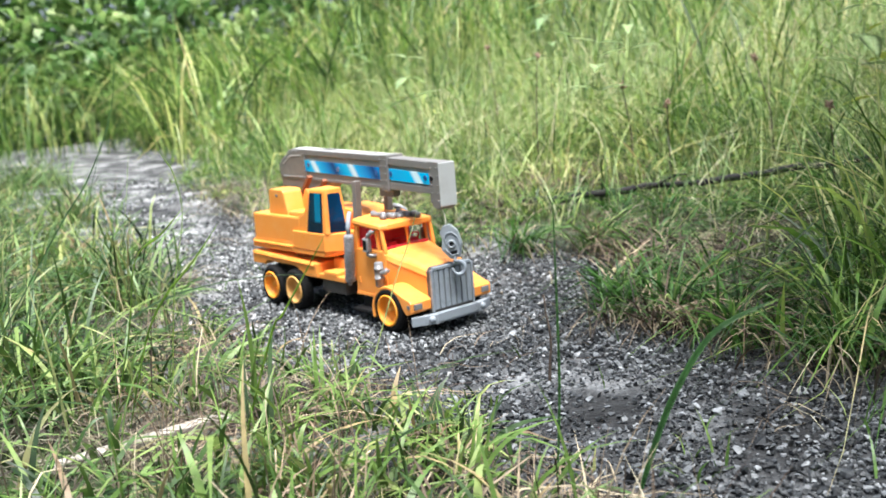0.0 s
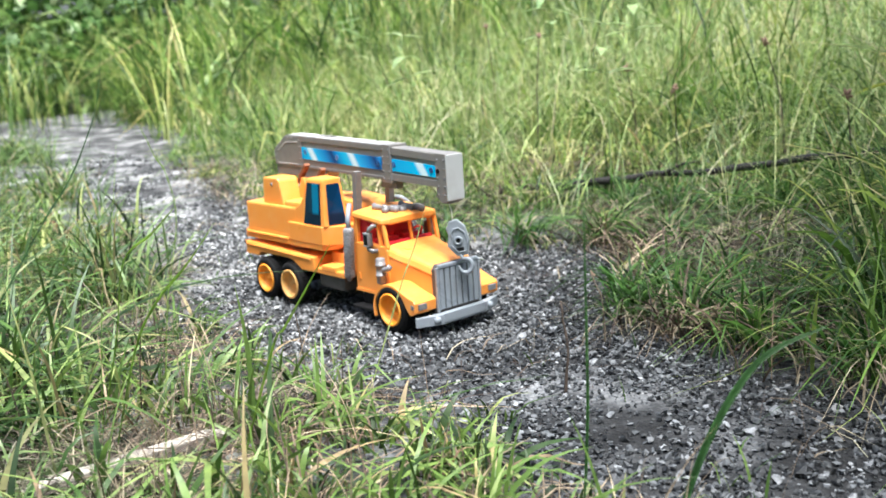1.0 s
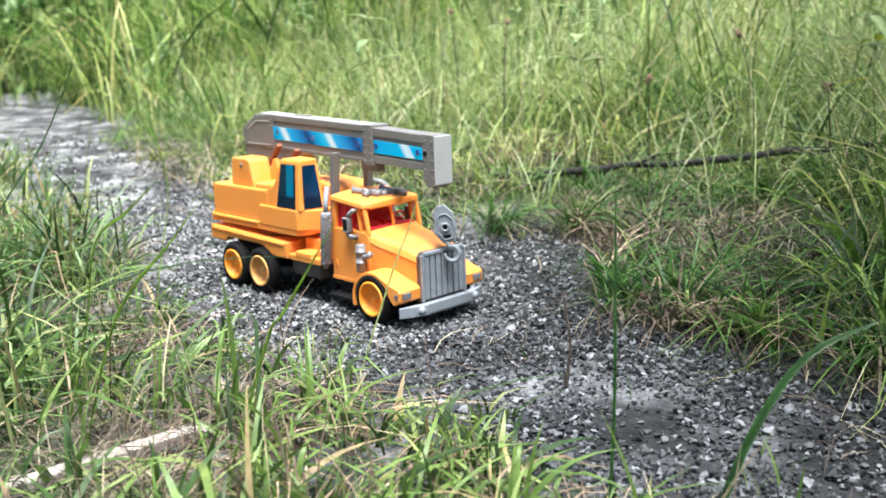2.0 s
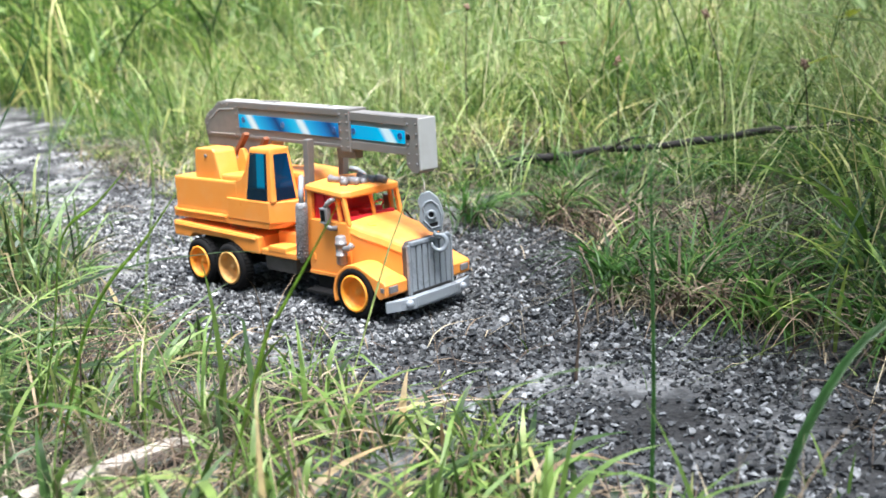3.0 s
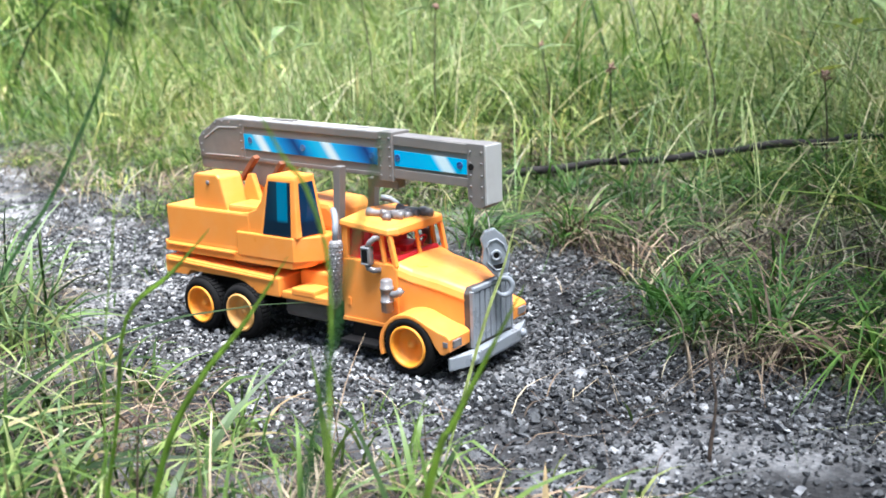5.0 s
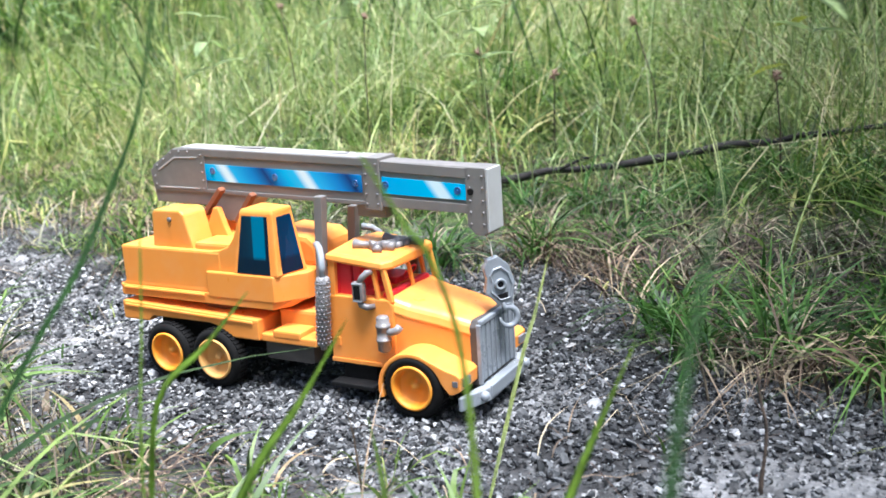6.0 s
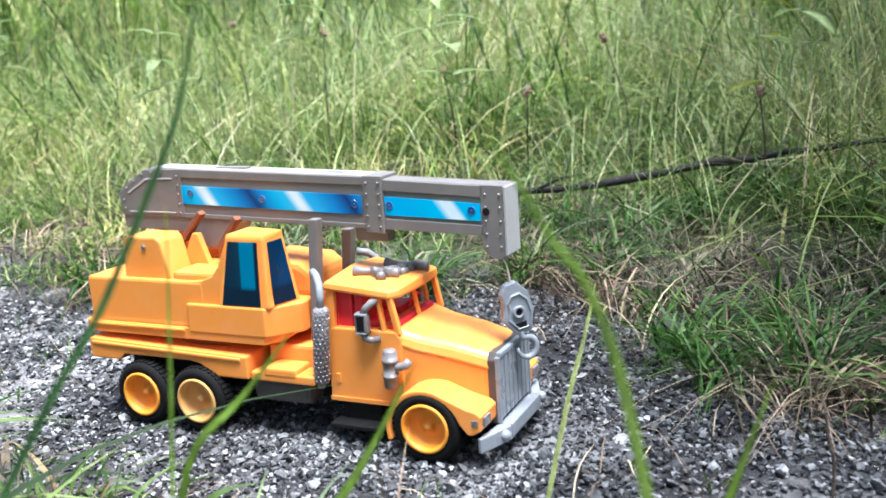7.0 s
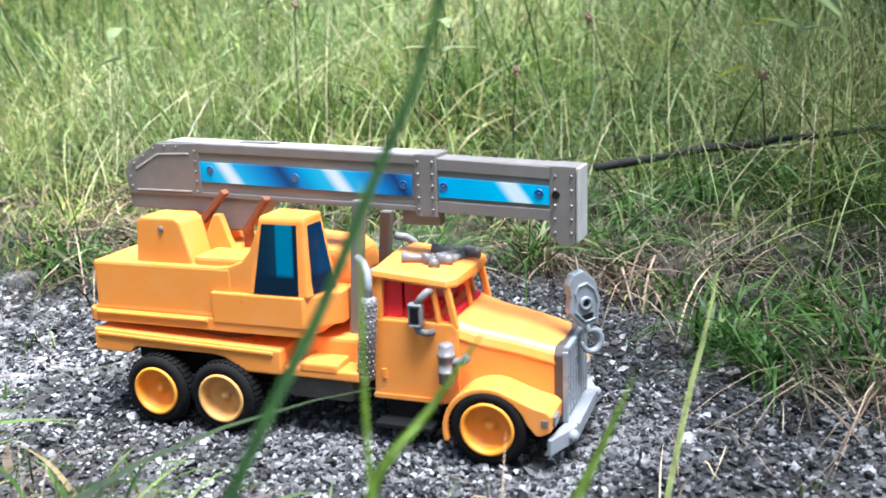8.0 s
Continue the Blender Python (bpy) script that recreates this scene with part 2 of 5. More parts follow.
def prism(outline, y0, y1, bevel=0.0012, bm=None, taper=0.0):
    """A side outline in x and z, drawn out from y0 to y1."""
    target, bm = bm, bmesh.new()
    cx, cz = sum(p[0] for p in outline) / len(outline), sum(p[1] for p in outline) / len(outline)
    a = [bm.verts.new((cx + (x - cx) * (1 - taper), y0, cz + (z - cz) * (1 - taper))) for x, z in outline]
    b = [bm.verts.new((x, y1, z)) for x, z in outline]
    bm.faces.new(a), bm.faces.new(b[::-1])
    for i in range(len(a)):
        j = (i + 1) % len(a)
        bm.faces.new((a[j], a[i], b[i], b[j]))
    bmesh.ops.recalc_face_normals(bm, faces=bm.faces)
    return joined(target, soften(bm, bevel))


def loft(rings, bevel=0.0, bm=None, close=True):
    """Rings of equally many points, skinned one to the next."""
    target, bm = bm, bmesh.new()
    made = [[bm.verts.new(p) for p in ring] for ring in rings]
    for a, b in zip(made, made[1:]):
        for i in range(len(a)):
            j = (i + 1) % len(a)
            bm.faces.new((a[i], a[j], b[j], b[i]))
    if close:
        bm.faces.new(made[0][::-1]), bm.faces.new(made[-1])
    bmesh.ops.recalc_face_normals(bm, faces=bm.faces)
    return joined(target, soften(bm, bevel))


def tube(points, radii, sides=10, bm=None):
    """A round bar through points; radii: one number or one for each point."""
    pts = [Vector(p) for p in points]
    if isinstance(radii, (int, float)):
        radii = [radii] * len(pts)
    rings, across = [], None
    for i, p in enumerate(pts):
        way = (pts[min(i + 1, len(pts) - 1)] - pts[max(i - 1, 0)]).normalized()
        if across is None:
            across = way.orthogonal().normalized()
        across = (across - way * across.dot(way)).normalized()
        up = way.cross(across)
        rings.append([p + radii[i] * (math.cos(2 * math.pi * k / sides) * across + math.sin(2 * math.pi * k / sides) * up) for k in range(sides)])
    return loft(rings, 0.0, bm)


def lathe(profile, sides=36, bm=None, back=True):
    """Turned about the y axis; profile in (radius, y), an open line."""
    target, bm = bm, bmesh.new()
    rings = [[bm.verts.new((r * math.cos(2 * math.pi * k / sides), y, r * math.sin(2 * math.pi * k / sides))) for k in range(sides)] for r, y in profile]
    for a, b in zip(rings, rings[1:]):
        for i in range(sides):
            j = (i + 1) % sides
            bm.faces.new((a[i], a[j], b[j], b[i]))
    if back:
        bm.faces.new(rings[0])
    bm.faces.new(rings[-1][::-1])
    return joined(target, bm)


def moved(bm, m):
    bmesh.ops.transform(bm, matrix=m, verts=bm.verts)
    return bm


def thing(name, label, category, group=""):
    ob = new(name)
    ob.empty_display_size = 0.05
    return tagged(ob, label, category, group)


# ---- ground ----
GZ = 0.006     # level of the gravel lane
FAR_EDGE = ((-6, 1.9), (-3, 0.95), (-2, 0.66), (-1, 0.36), (-0.6, 0.22), (-0.35, 0.20), (-0.15, 0.30), (0.0, 0.42), (0.1, 0.42), (0.19, 0.32), (0.27, 0.19), (0.36, 0.12), (0.5, 0.07), (0.7, 0.03), (1.5, -0.08), (6, -0.4))
NEAR_EDGE = ((-6, 1.5), (-3, 0.66), (-2, 0.40), (-1.3, 0.20), (-0.9, 0.10), (-0.5, 0.02), (-0.36, -0.03), (-0.25, -0.13), (0, -0.17), (0.3, -0.175), (0.6, -0.21), (0.9, -0.26), (1.3, -0.33), (6, -0.6))


def far_edge(x):
    return np.interp(x, *zip(*FAR_EDGE))


def near_edge(x):
    return np.interp(x, *zip(*NEAR_EDGE))


def waves(x, y, seed, scale):
    """Cheap smooth unevenness, about -1 to 1."""
    rng = np.random.RandomState(seed)
    out = np.zeros_like(x, dtype=float)
    for k in range(6):
        a, f, p = rng.uniform(0, 6.3), scale * (0.6 + 0.5 * k), rng.uniform(0, 6.3)
        out = out + np.sin((x * math.cos(a) + y * math.sin(a)) * f + p) / (1 + 0.5 * k)
    return out / 2.6


def ground_z(x, y):
    x, y = np.asarray(x, float), np.asarray(y, float)
    bank = np.clip((y - far_edge(x)) / 2.5, 0, 1)
    near = np.clip((near_edge(x) - y) / 0.15, 0, 1)
    far = np.clip((np.hypot(x, y) - 5) / 10, 0, 1)
    under = np.clip((np.hypot(x / 0.26, y / 0.13) - 0.8) / 0.6, 0, 1)
    return GZ - 0.003 + 0.22 * bank ** 1.3 + 0.004 * near + (0.0035 * waves(x, y, 3, 9) + 0.002 * waves(x, y, 4, 40)) * under + 0.02 * bank * waves(x, y, 5, 5) * (1 - far)


def spaced(lo, hi, step, reach):
    core = list(np.arange(lo, hi + 1e-6, step))
    d, out = step, []
    while sum(out) < reach:
        d *= 1.35
        out.append(d)
    return np.array([lo - s for s in np.cumsum(out)][::-1] + core + [hi + s for s in np.cumsum(out)])


def grid_ground():
    xs, ys = spaced(-1.3, 1.4, 0.014, 900), spaced(-0.6, 1.0, 0.014, 900)
    X, Y = np.meshgrid(xs, ys)
    co = np.stack([X, Y, ground_z(X, Y)], -1).reshape(-1, 3)
    nx = len(xs)
    i = (np.arange(len(ys) - 1)[:, None] * nx + np.arange(nx - 1)).ravel()
    me = bpy.data.meshes.new("ground")
    me.from_pydata(co.tolist(), [], np.stack([i, i + 1, i + nx + 1, i + nx], -1).tolist())
    me.materials.append(GROUND)
    for p in me.polygons:
        p.use_smooth = True
    return tagged(new("ground", me), "grey gravelly soil of a narrow lane between grass verges", "ground", kind="structure")


ground = grid_ground()


# ---- grass and straw ----
def blades(name, roots, height, width, bend, material, label, category, seed, segs=4, kind="stuff", lean=None, droop=0.5, parent=None):
    """Tapered, bent ribbons, one for each root."""
    rng = np.random.RandomState(seed)
    n = len(roots)
    a = rng.uniform(0, 2 * np.pi, n)
    if lean is not None:
        a = lean[0] + rng.normal(0, lean[1], n)
    way = np.stack([np.cos(a), np.sin(a), np.zeros(n)], -1)
    f = a + np.pi / 2 + rng.normal(0, 0.7, n)
    side = np.stack([np.cos(f), np.sin(f), np.zeros(n)], -1)
    curl = rng.normal(0, 0.12, n)
    s = np.linspace(0, 1, segs + 1)
    out_ = bend[:, None] * (0.35 * s + 0.65 * s ** 2)
    up = s - droop * np.minimum(bend, 1.3)[:, None] * s ** 2.2 * 0.62
    centre = roots[:, None] + height[:, None, None] * (out_[..., None] * way[:, None] + up[..., None] * np.array([0, 0, 1.0]) + (curl[:, None] * s ** 2)[..., None] * side[:, None])
    fold, broken = rng.uniform(0.3, 0.8, n), (rng.uniform(0, 1, n) < 0.4) * rng.uniform(0.3, 1.3, n)
    past = np.maximum(s[None] - fold[:, None], 0) * broken[:, None]
    centre[..., 2] -= height[:, None] * past
    centre += (height[:, None] * past * rng.uniform(-0.8, 0.8, n)[:, None])[..., None] * side[:, None]
    centre[..., 2] = np.maximum(centre[..., 2], roots[:, None, 2] + 0.004 * s)
    w = width[:, None] * np.minimum(0.55 + 1.6 * s, 1.0) * (1 - s ** 2.2) + 0.00012
    left, right = centre - side[:, None] * w[..., None] / 2, centre + side[:, None] * w[..., None] / 2
    right[..., 2] += w * 0.25
    co = np.stack([left, right], 2).reshape(-1, 3)
    base = (np.arange(n) * 2 * (segs + 1))[:, None] + 2 * np.arange(segs)
    b = base.ravel()
    faces = np.stack([b, b + 1, b + 3, b + 2], -1)
    me = bpy.data.meshes.new(name)
    me.vertices.add(len(co))
    me.vertices.foreach_set("co", co.astype(np.float32).ravel())
    me.loops.add(faces.size)
    me.loops.foreach_set("vertex_index", faces.astype(np.int32).ravel())
    me.polygons.add(len(faces))
    me.polygons.foreach_set("loop_start", (np.arange(len(faces)) * 4).astype(np.int32))
    me.polygons.foreach_set("use_smooth", np.ones(len(faces), bool))
    me.update(calc_edges=True)
    me.materials.append(material)
    ob = new(name, me)
    ob.parent = parent
    return tagged(ob, label, category, kind=kind)


def scatter(n, x0, x1, y0, y1, keep, seed, clump=0.0, clumps=60):
    """Random roots on the ground where keep(x, y) gives a chance; clump draws them together."""
    rng = np.random.RandomState(seed)
    x, y = rng.uniform(x0, x1, n), rng.uniform(y0, y1, n)
    if clump:
        cx, cy = rng.uniform(x0, x1, clumps), rng.uniform(y0, y1, clumps)
        k = rng.randint(0, clumps, n)
        pick = rng.uniform(0, 1, n) < 0.75
        x = np.where(pick, cx[k] + rng.normal(0, clump, n), x)
        y = np.where(pick, cy[k] + rng.normal(0, clump, n), y)
    ok = rng.uniform(0, 1, n) < keep(x, y)
    x, y = x[ok], y[ok]
    return np.stack([x, y, ground_z(x, y) - 0.003], -1), rng


def verge(x, y):
    d = y - far_edge(x) - 0.03 * waves(x, y, 8, 30)
    bare = 1 - 0.75 * np.clip((x + 0.05) / 0.2, 0, 1) * np.clip((0.95 - y) / 0.25, 0, 1)
    return np.clip(d / 0.10, 0, 1) * bare * np.clip(0.85 + 0.5 * waves(x, y, 66, 14), 0.25, 1)


def trodden(x, y):
    """Thin, strawy patch in the near verge."""
    return 1 - 0.8 * np.exp(-(((x - 0.27) / 0.11) ** 2 + ((y + 0.43) / 0.07) ** 2))


def front(x, y):
    d = near_edge(x) - y - 0.03 * waves(x, y, 9, 28)
    thin = np.interp(x, (-0.6, 0.05, 0.3, 0.6, 1.0), (0.7, 0.75, 0.95, 0.8, 0.6))
    return np.clip(d / 0.09, 0, 1) * thin * trodden(x, y) * np.clip(0.8 + 0.5 * waves(x, y, 67, 20), 0.2, 1)


# low, lying grass along the far verge
r, g = scatter(52000, -2.4, 1.9, 0.02, 1.9, verge, 11, 0.028, 620)
d = np.clip((r[:, 1] - far_edge(r[:, 0])) / 0.6, 0, 1)
blades("verge_grass", r, (0.035 + 0.075 * d) * g.uniform(0.4, 1.7, len(r)), g.uniform(0.0016, 0.0046, len(r)), g.uniform(0.3, 1.9, len(r)), GRASS_BACK, "low tangled grass along the lane's far verge", "grass", 12, segs=5, droop=0.85)


def meadow(x, y):
    """Patchy stand of the taller grass."""
    return np.clip((y - far_edge(x) - 0.25) / 0.9, 0, 1) * np.clip(0.6 + 0.7 * waves(x, y, 60, 7), 0.05, 1)


r, g = scatter(30000, -3.6, 2.4, 0.3, 2.6, meadow, 13, 0.045, 520)
d = np.clip((r[:, 1] - far_edge(r[:, 0])) / 1.3, 0, 1)
tall = 1 + 0.45 * waves(r[:, 0], r[:, 1], 61, 7)
blades("meadow_grass", r, (0.07 + 0.20 * d) * tall * g.uniform(0.35, 1.6, len(r)), 0.0016 + 0.0055 * g.uniform(0, 1, len(r)) ** 2.2, 0.15 + 2.0 * g.uniform(0, 1, len(r)) ** 1.3, GRASS_BACK, "tall light green meadow grass", "grass", 14, segs=6, droop=0.75)


def stand(x, y):
    """Higher grass on the verge where the lane goes on."""
    return np.clip((x - 0.50) / 0.15, 0, 1) * np.clip((y - far_edge(x) - 0.03) / 0.1, 0, 1) * np.clip(0.65 + 0.6 * waves(x, y, 68, 16), 0.1, 1)


r, g = scatter(9500, 0.40, 1.5, 0.0, 1.05, stand, 63, 0.03, 110)
d = np.clip((r[:, 1] - far_edge(r[:, 0])) / 0.25, 0, 1)
blades("verge_grass", r, (0.08 + 0.20 * d) * g.uniform(0.5, 1.4, len(r)), 0.0018 + 0.005 * g.uniform(0, 1, len(r)) ** 1.5, g.uniform(0.2, 1.5, len(r)), GRASS_BACK, "thick green grass standing beside the gravel", "grass", 64, segs=6, droop=0.8)
around = lambda x, y: np.clip(np.maximum((y - np.interp(x, (-5.4, -4.4), (-9.0, 1.2))) / 0.6, 0), 0, 1)
r, g = scatter(30000, -8.5, 4.0, -2.5, 5.5, lambda x, y: around(x, y) * ((y > far_edge(x) + 1.2) | (x < -4.4)), 15, 0.12, 520)
blades("meadow_grass", r, g.uniform(0.22, 0.75, len(r)) * np.where(r[:, 0] < -2.2, 1.3, 1.0), g.uniform(0.005, 0.011, len(r)), g.uniform(0.08, 0.8, len(r)), GRASS_BACK, "tall meadow grass further back", "grass", 16, segs=4)
r, g = scatter(24000, -4.0, 5.0, -5.0, 2.5, lambda x, y: ((y < near_edge(x) - 0.75) | ((x > 1.5) & ((y > far_edge(x) + 0.05) | (y < near_edge(x))))).astype(float), 34, 0.1, 420)
blades("meadow_grass", r, g.uniform(0.08, 0.22, len(r)), g.uniform(0.005, 0.010, len(r)), g.uniform(0.2, 1.4, len(r)), GRASS_BACK, "rough grass on the open side of the lane", "grass", 35, segs=4)
r, g = scatter(16000, -5.0, -1.2, 0.3, 3.6, lambda x, y: np.clip((y - far_edge(x) - 0.1) / 0.3, 0, 1) * np.clip(0.6 + 0.6 * waves(x, y, 73, 5), 0.1, 1), 74, 0.06, 240)
blades("meadow_grass", r, g.uniform(0.12, 0.5, len(r)), g.uniform(0.003, 0.009, len(r)), g.uniform(0.1, 1.4, len(r)), GRASS_BACK, "bushy meadow grass where the lane bends away", "grass", 75, segs=5, droop=0.7)
r, g = scatter(15000, -3.2, -0.24, -0.6, 1.3, lambda x, y: np.clip((near_edge(x) - y - 0.02) / 0.1, 0, 1) * np.clip(0.7 + 0.6 * waves(x, y, 76, 9), 0.1, 1), 77, 0.04, 150)
blades("verge_grass", r, g.uniform(0.06, 0.195, len(r)), g.uniform(0.002, 0.006, len(r)), g.uniform(0.2, 1.4, len(r)), GRASS_FRONT, "grass on the inside of the lane's bend", "grass", 78, segs=5, droop=0.75)
r, g = scatter(6000, -5.4, -2.6, 0.9, 4.2, lambda x, y: np.clip((y - far_edge(x) - 0.1) / 0.3, 0, 1), 83, 0.10, 90)
blades("meadow_grass", r, g.uniform(0.35, 0.95, len(r)), g.uniform(0.006, 0.018, len(r)), g.uniform(0.1, 1.2, len(r)), GRASS_BACK, "high leafy growth where the lane bends away", "grass", 84, segs=5, droop=0.7)
# thin flowering stalks
r, g = scatter(13000, -3.2, 2.4, 0.35, 2.8, lambda x, y: np.clip((y - far_edge(x) - 0.12) / 0.4, 0, 1), 17, 0.08, 200)
d = np.clip((r[:, 1] - far_edge(r[:, 0])) / 1.0, 0, 1)
blades("grass_stalk", r, (0.12 + 0.30 * d) * g.uniform(0.5, 1.4, len(r)), g.uniform(0.0012, 0.0026, len(r)), g.uniform(0.05, 1.3, len(r)), STALK, "thin pale flowering grass stalks", "grass", 18, segs=5)
# dead straw at the foot of the verges
r, g = scatter(17000, -1.7, 1.6, 0.05, 1.5, lambda x, y: np.clip((y - far_edge(x) + 0.05) / 0.06, 0, 1) * np.clip(0.8 + 0.7 * waves(x, y, 62, 9), 0.1, 1), 19, 0.04, 150)
blades("dry_straw", r, g.uniform(0.03, 0.14, len(r)), g.uniform(0.0014, 0.0036, len(r)), g.uniform(0.6, 1.8, len(r)), STRAW, "dead brown straw between the grass", "straw", 20, segs=5, droop=0.9)
r, g = scatter(7000, -0.1, 1.2, 0.1, 0.9, lambda x, y: np.clip((y - far_edge(x) + 0.06) / 0.06, 0, 1) * np.clip(1 - (y - far_edge(x)) / 0.7, 0, 1), 29, 0.03, 60)
blades("dry_straw", r, g.uniform(0.04, 0.13, len(r)), g.uniform(0.0014, 0.0034, len(r)), g.uniform(0.5, 1.8, len(r)), STRAW, "matted brown straw at the foot of the verge", "straw", 30, segs=5, droop=0.95)
# near verge, which the camera looks over
r, g = scatter(26000, -1.7, 1.5, -1.1, -0.08, front, 21, 0.020, 330)
deep = near_edge(r[:, 0]) - r[:, 1]
high = np.interp(r[:, 0], (-1.0, 0.0, 0.35, 0.6, 1.2), (0.12, 0.10, 0.085, 0.075, 0.065)) * np.interp(deep, (0, 0.08, 0.2, 0.32, 0.7), (0.4, 0.65, 0.85, 1.05, 1.0))
blades("verge_grass", r, high * g.uniform(0.35, 1.3, len(r)), 0.0016 + 0.0062 * g.uniform(0, 1, len(r)) ** 1.6, g.uniform(0.2, 1.7, len(r)), GRASS_FRONT, "fresh green grass on the near verge", "grass", 22, segs=6, droop=0.75)


def clump_line(x, y):
    """A high clump set back from the lane, thinning out where the lane goes on."""
    return np.exp(-((y + 0.455) / 0.06) ** 2) * np.interp(x, (-0.9, -0.6, 0.30, 0.42, 0.6), (0.5, 1.0, 0.9, 0.35, 0.05)) * trodden(x, y) * np.clip(0.7 + 0.5 * waves(x, y, 69, 22), 0.15, 1)


r, g = scatter(4200, -1.0, 0.65, -0.62, -0.32, clump_line, 81, 0.022, 60)
blades("verge_grass", r, 0.07 + 0.14 * g.uniform(0, 1, len(r)) ** 1.3, 0.002 + 0.005 * g.uniform(0, 1, len(r)) ** 1.5, g.uniform(0.15, 1.5, len(r)), GRASS_FRONT, "high green grass set back from the lane", "grass", 82, segs=7, droop=0.7)
r, g = scatter(42000, -1.7, 1.5, -1.1, -0.08, lambda x, y: np.clip((near_edge(x) - y - 0.015) / 0.06, 0, 1), 23, 0.03, 260)
blades("dry_straw", r, g.uniform(0.02, 0.085, len(r)) * np.interp(near_edge(r[:, 0]) - r[:, 1], (0, 0.12), (0.5, 1.0)), g.uniform(0.0009, 0.0026, len(r)), g.uniform(0.6, 1.9, len(r)), STRAW, "dead straw and stems on the near verge", "straw", 24, segs=3, droop=0.95)
r, g = scatter(2600, -1.2, 1.3, -0.9, -0.12, lambda x, y: np.clip((near_edge(x) - y - 0.03) / 0.06, 0, 1), 85, 0.02, 120)
blades("dead_stems", r, g.uniform(0.05, 0.13, len(r)), g.uniform(0.0010, 0.0019, len(r)), g.uniform(0.05, 0.7, len(r)), STRAW, "thin brown dead stems among the near grass", "grass", 86, segs=5, droop=0.6)
# lone sprouts in the gravel
r, g = scatter(700, -0.6, 1.2, -0.27, 0.5, lambda x, y: 0.8 * ((np.abs(y) > 0.13) | (np.abs(x) > 0.3)), 25, 0.012, 40)
blades("lane_sprouts", r, g.uniform(0.012, 0.05, len(r)), g.uniform(0.0015, 0.003, len(r)), g.uniform(0.2, 1.2, len(r)), GRASS_FRONT, "small green sprouts growing in the gravel", "grass", 26)
r, g = scatter(600, -1.0, 1.3, -0.3, 0.5, lambda x, y: 0.8 * ((np.abs(y) > 0.1) | (np.abs(x) > 0.25)), 27, 0.05, 40)
blades("straw_litter", r + np.array([0, 0, 0.006]), g.uniform(0.012, 0.06, len(r)), g.uniform(0.0007, 0.0016, len(r)), g.uniform(1.2, 2.0, len(r)), STRAW, "bits of dry straw lying on the gravel", "straw", 28, droop=1.25)


def bush_stuff():
    """Dark leaves massed round the meadow."""
    rng = np.random.RandomState(31)
    n = 60000
    a, q = rng.uniform(0, 2 * np.pi, n), rng.uniform(6.2, 7.4, n)
    x, y = -0.5 + q * np.cos(a), q * np.sin(a) * 0.95
    z = rng.uniform(0, 1, n) ** 0.6 * (0.3 + 1.5 * (q - 6.2) + 0.3 * waves(x, y, 32, 1.5))
    return blades("hedge_leaves", np.stack([x, y, z], -1), rng.uniform(0.09, 0.2, n), rng.uniform(0.06, 0.12, n), rng.uniform(0.5, 1.6, n), BUSH_LEAF, "dark green shrubs behind the meadow", "shrub", 33, segs=2)


bush_stuff()


# ---- the toy crane truck ----
truck = thing("toy_crane_truck", "worn yellow plastic toy crane truck standing on the gravel", "toy truck")
HUB = 0.035


def wheel(x, side, inner, rim_material, label):
    tyre_ = [(0.0168, 0.002), (0.0175, -0.006), (0.0205, -0.0075), (0.0235, -0.0085), (0.0262, -0.0075), (0.0283, -0.005), (0.0288, 0.0), (0.0283, 0.006), (0.026, 0.0085), (0.017, 0.009)]
    ob = part("tyre", lathe(tyre_, 40), TYRE, truck, "black rubber tyre", True)
    treads = bmesh.new()
    for k in range(40):
        a = 2 * math.pi * k / 40
        b = box(0.0272, 0.0296, -0.0045, 0.0065, -0.0012, 0.0012, 0)
        treads = joined(treads, moved(b, Matrix.Rotation(a, 4, "Y")))
    part("tread", treads, TYRE, ob)
    rim_ = [(0.0198, -0.0062), (0.0202, -0.0088), (0.0188, -0.0096), (0.0174, -0.0090), (0.0166, -0.0060), (0.0160, -0.0010), (0.0148, 0.0006), (0.0090, 0.0010), (0.0046, 0.0008), (0.0044, -0.0022), (0.0032, -0.0034), (0.0028, -0.0034), (0.0026, -0.0044), (0.0006, -0.0046)]
    rim = part("rim", lathe(rim_, 40, back=False), rim_material, ob, label, True)
    ob.matrix_basis = pose(x, side * (0.0595 - inner), HUB) @ (pose(0, 0, 0, 0, 0, 180 if side > 0 else 0))
    return ob


for x, mats in ((0.14, RIM_YELLOW), (-0.14, RIM_YELLOW), (-0.079, DUSTY_RIM)):
    for side in (-1, 1):
        wheel(x, side, 0.0, mats, "faded yellow plastic rim" if mats is DUSTY_RIM else "yellow plastic rim")
for x in (-0.14, -0.079, 0.14):
    part("axle", tube([(x, -0.055, HUB), (x, 0.055, HUB)], 0.003), BLACK, truck)

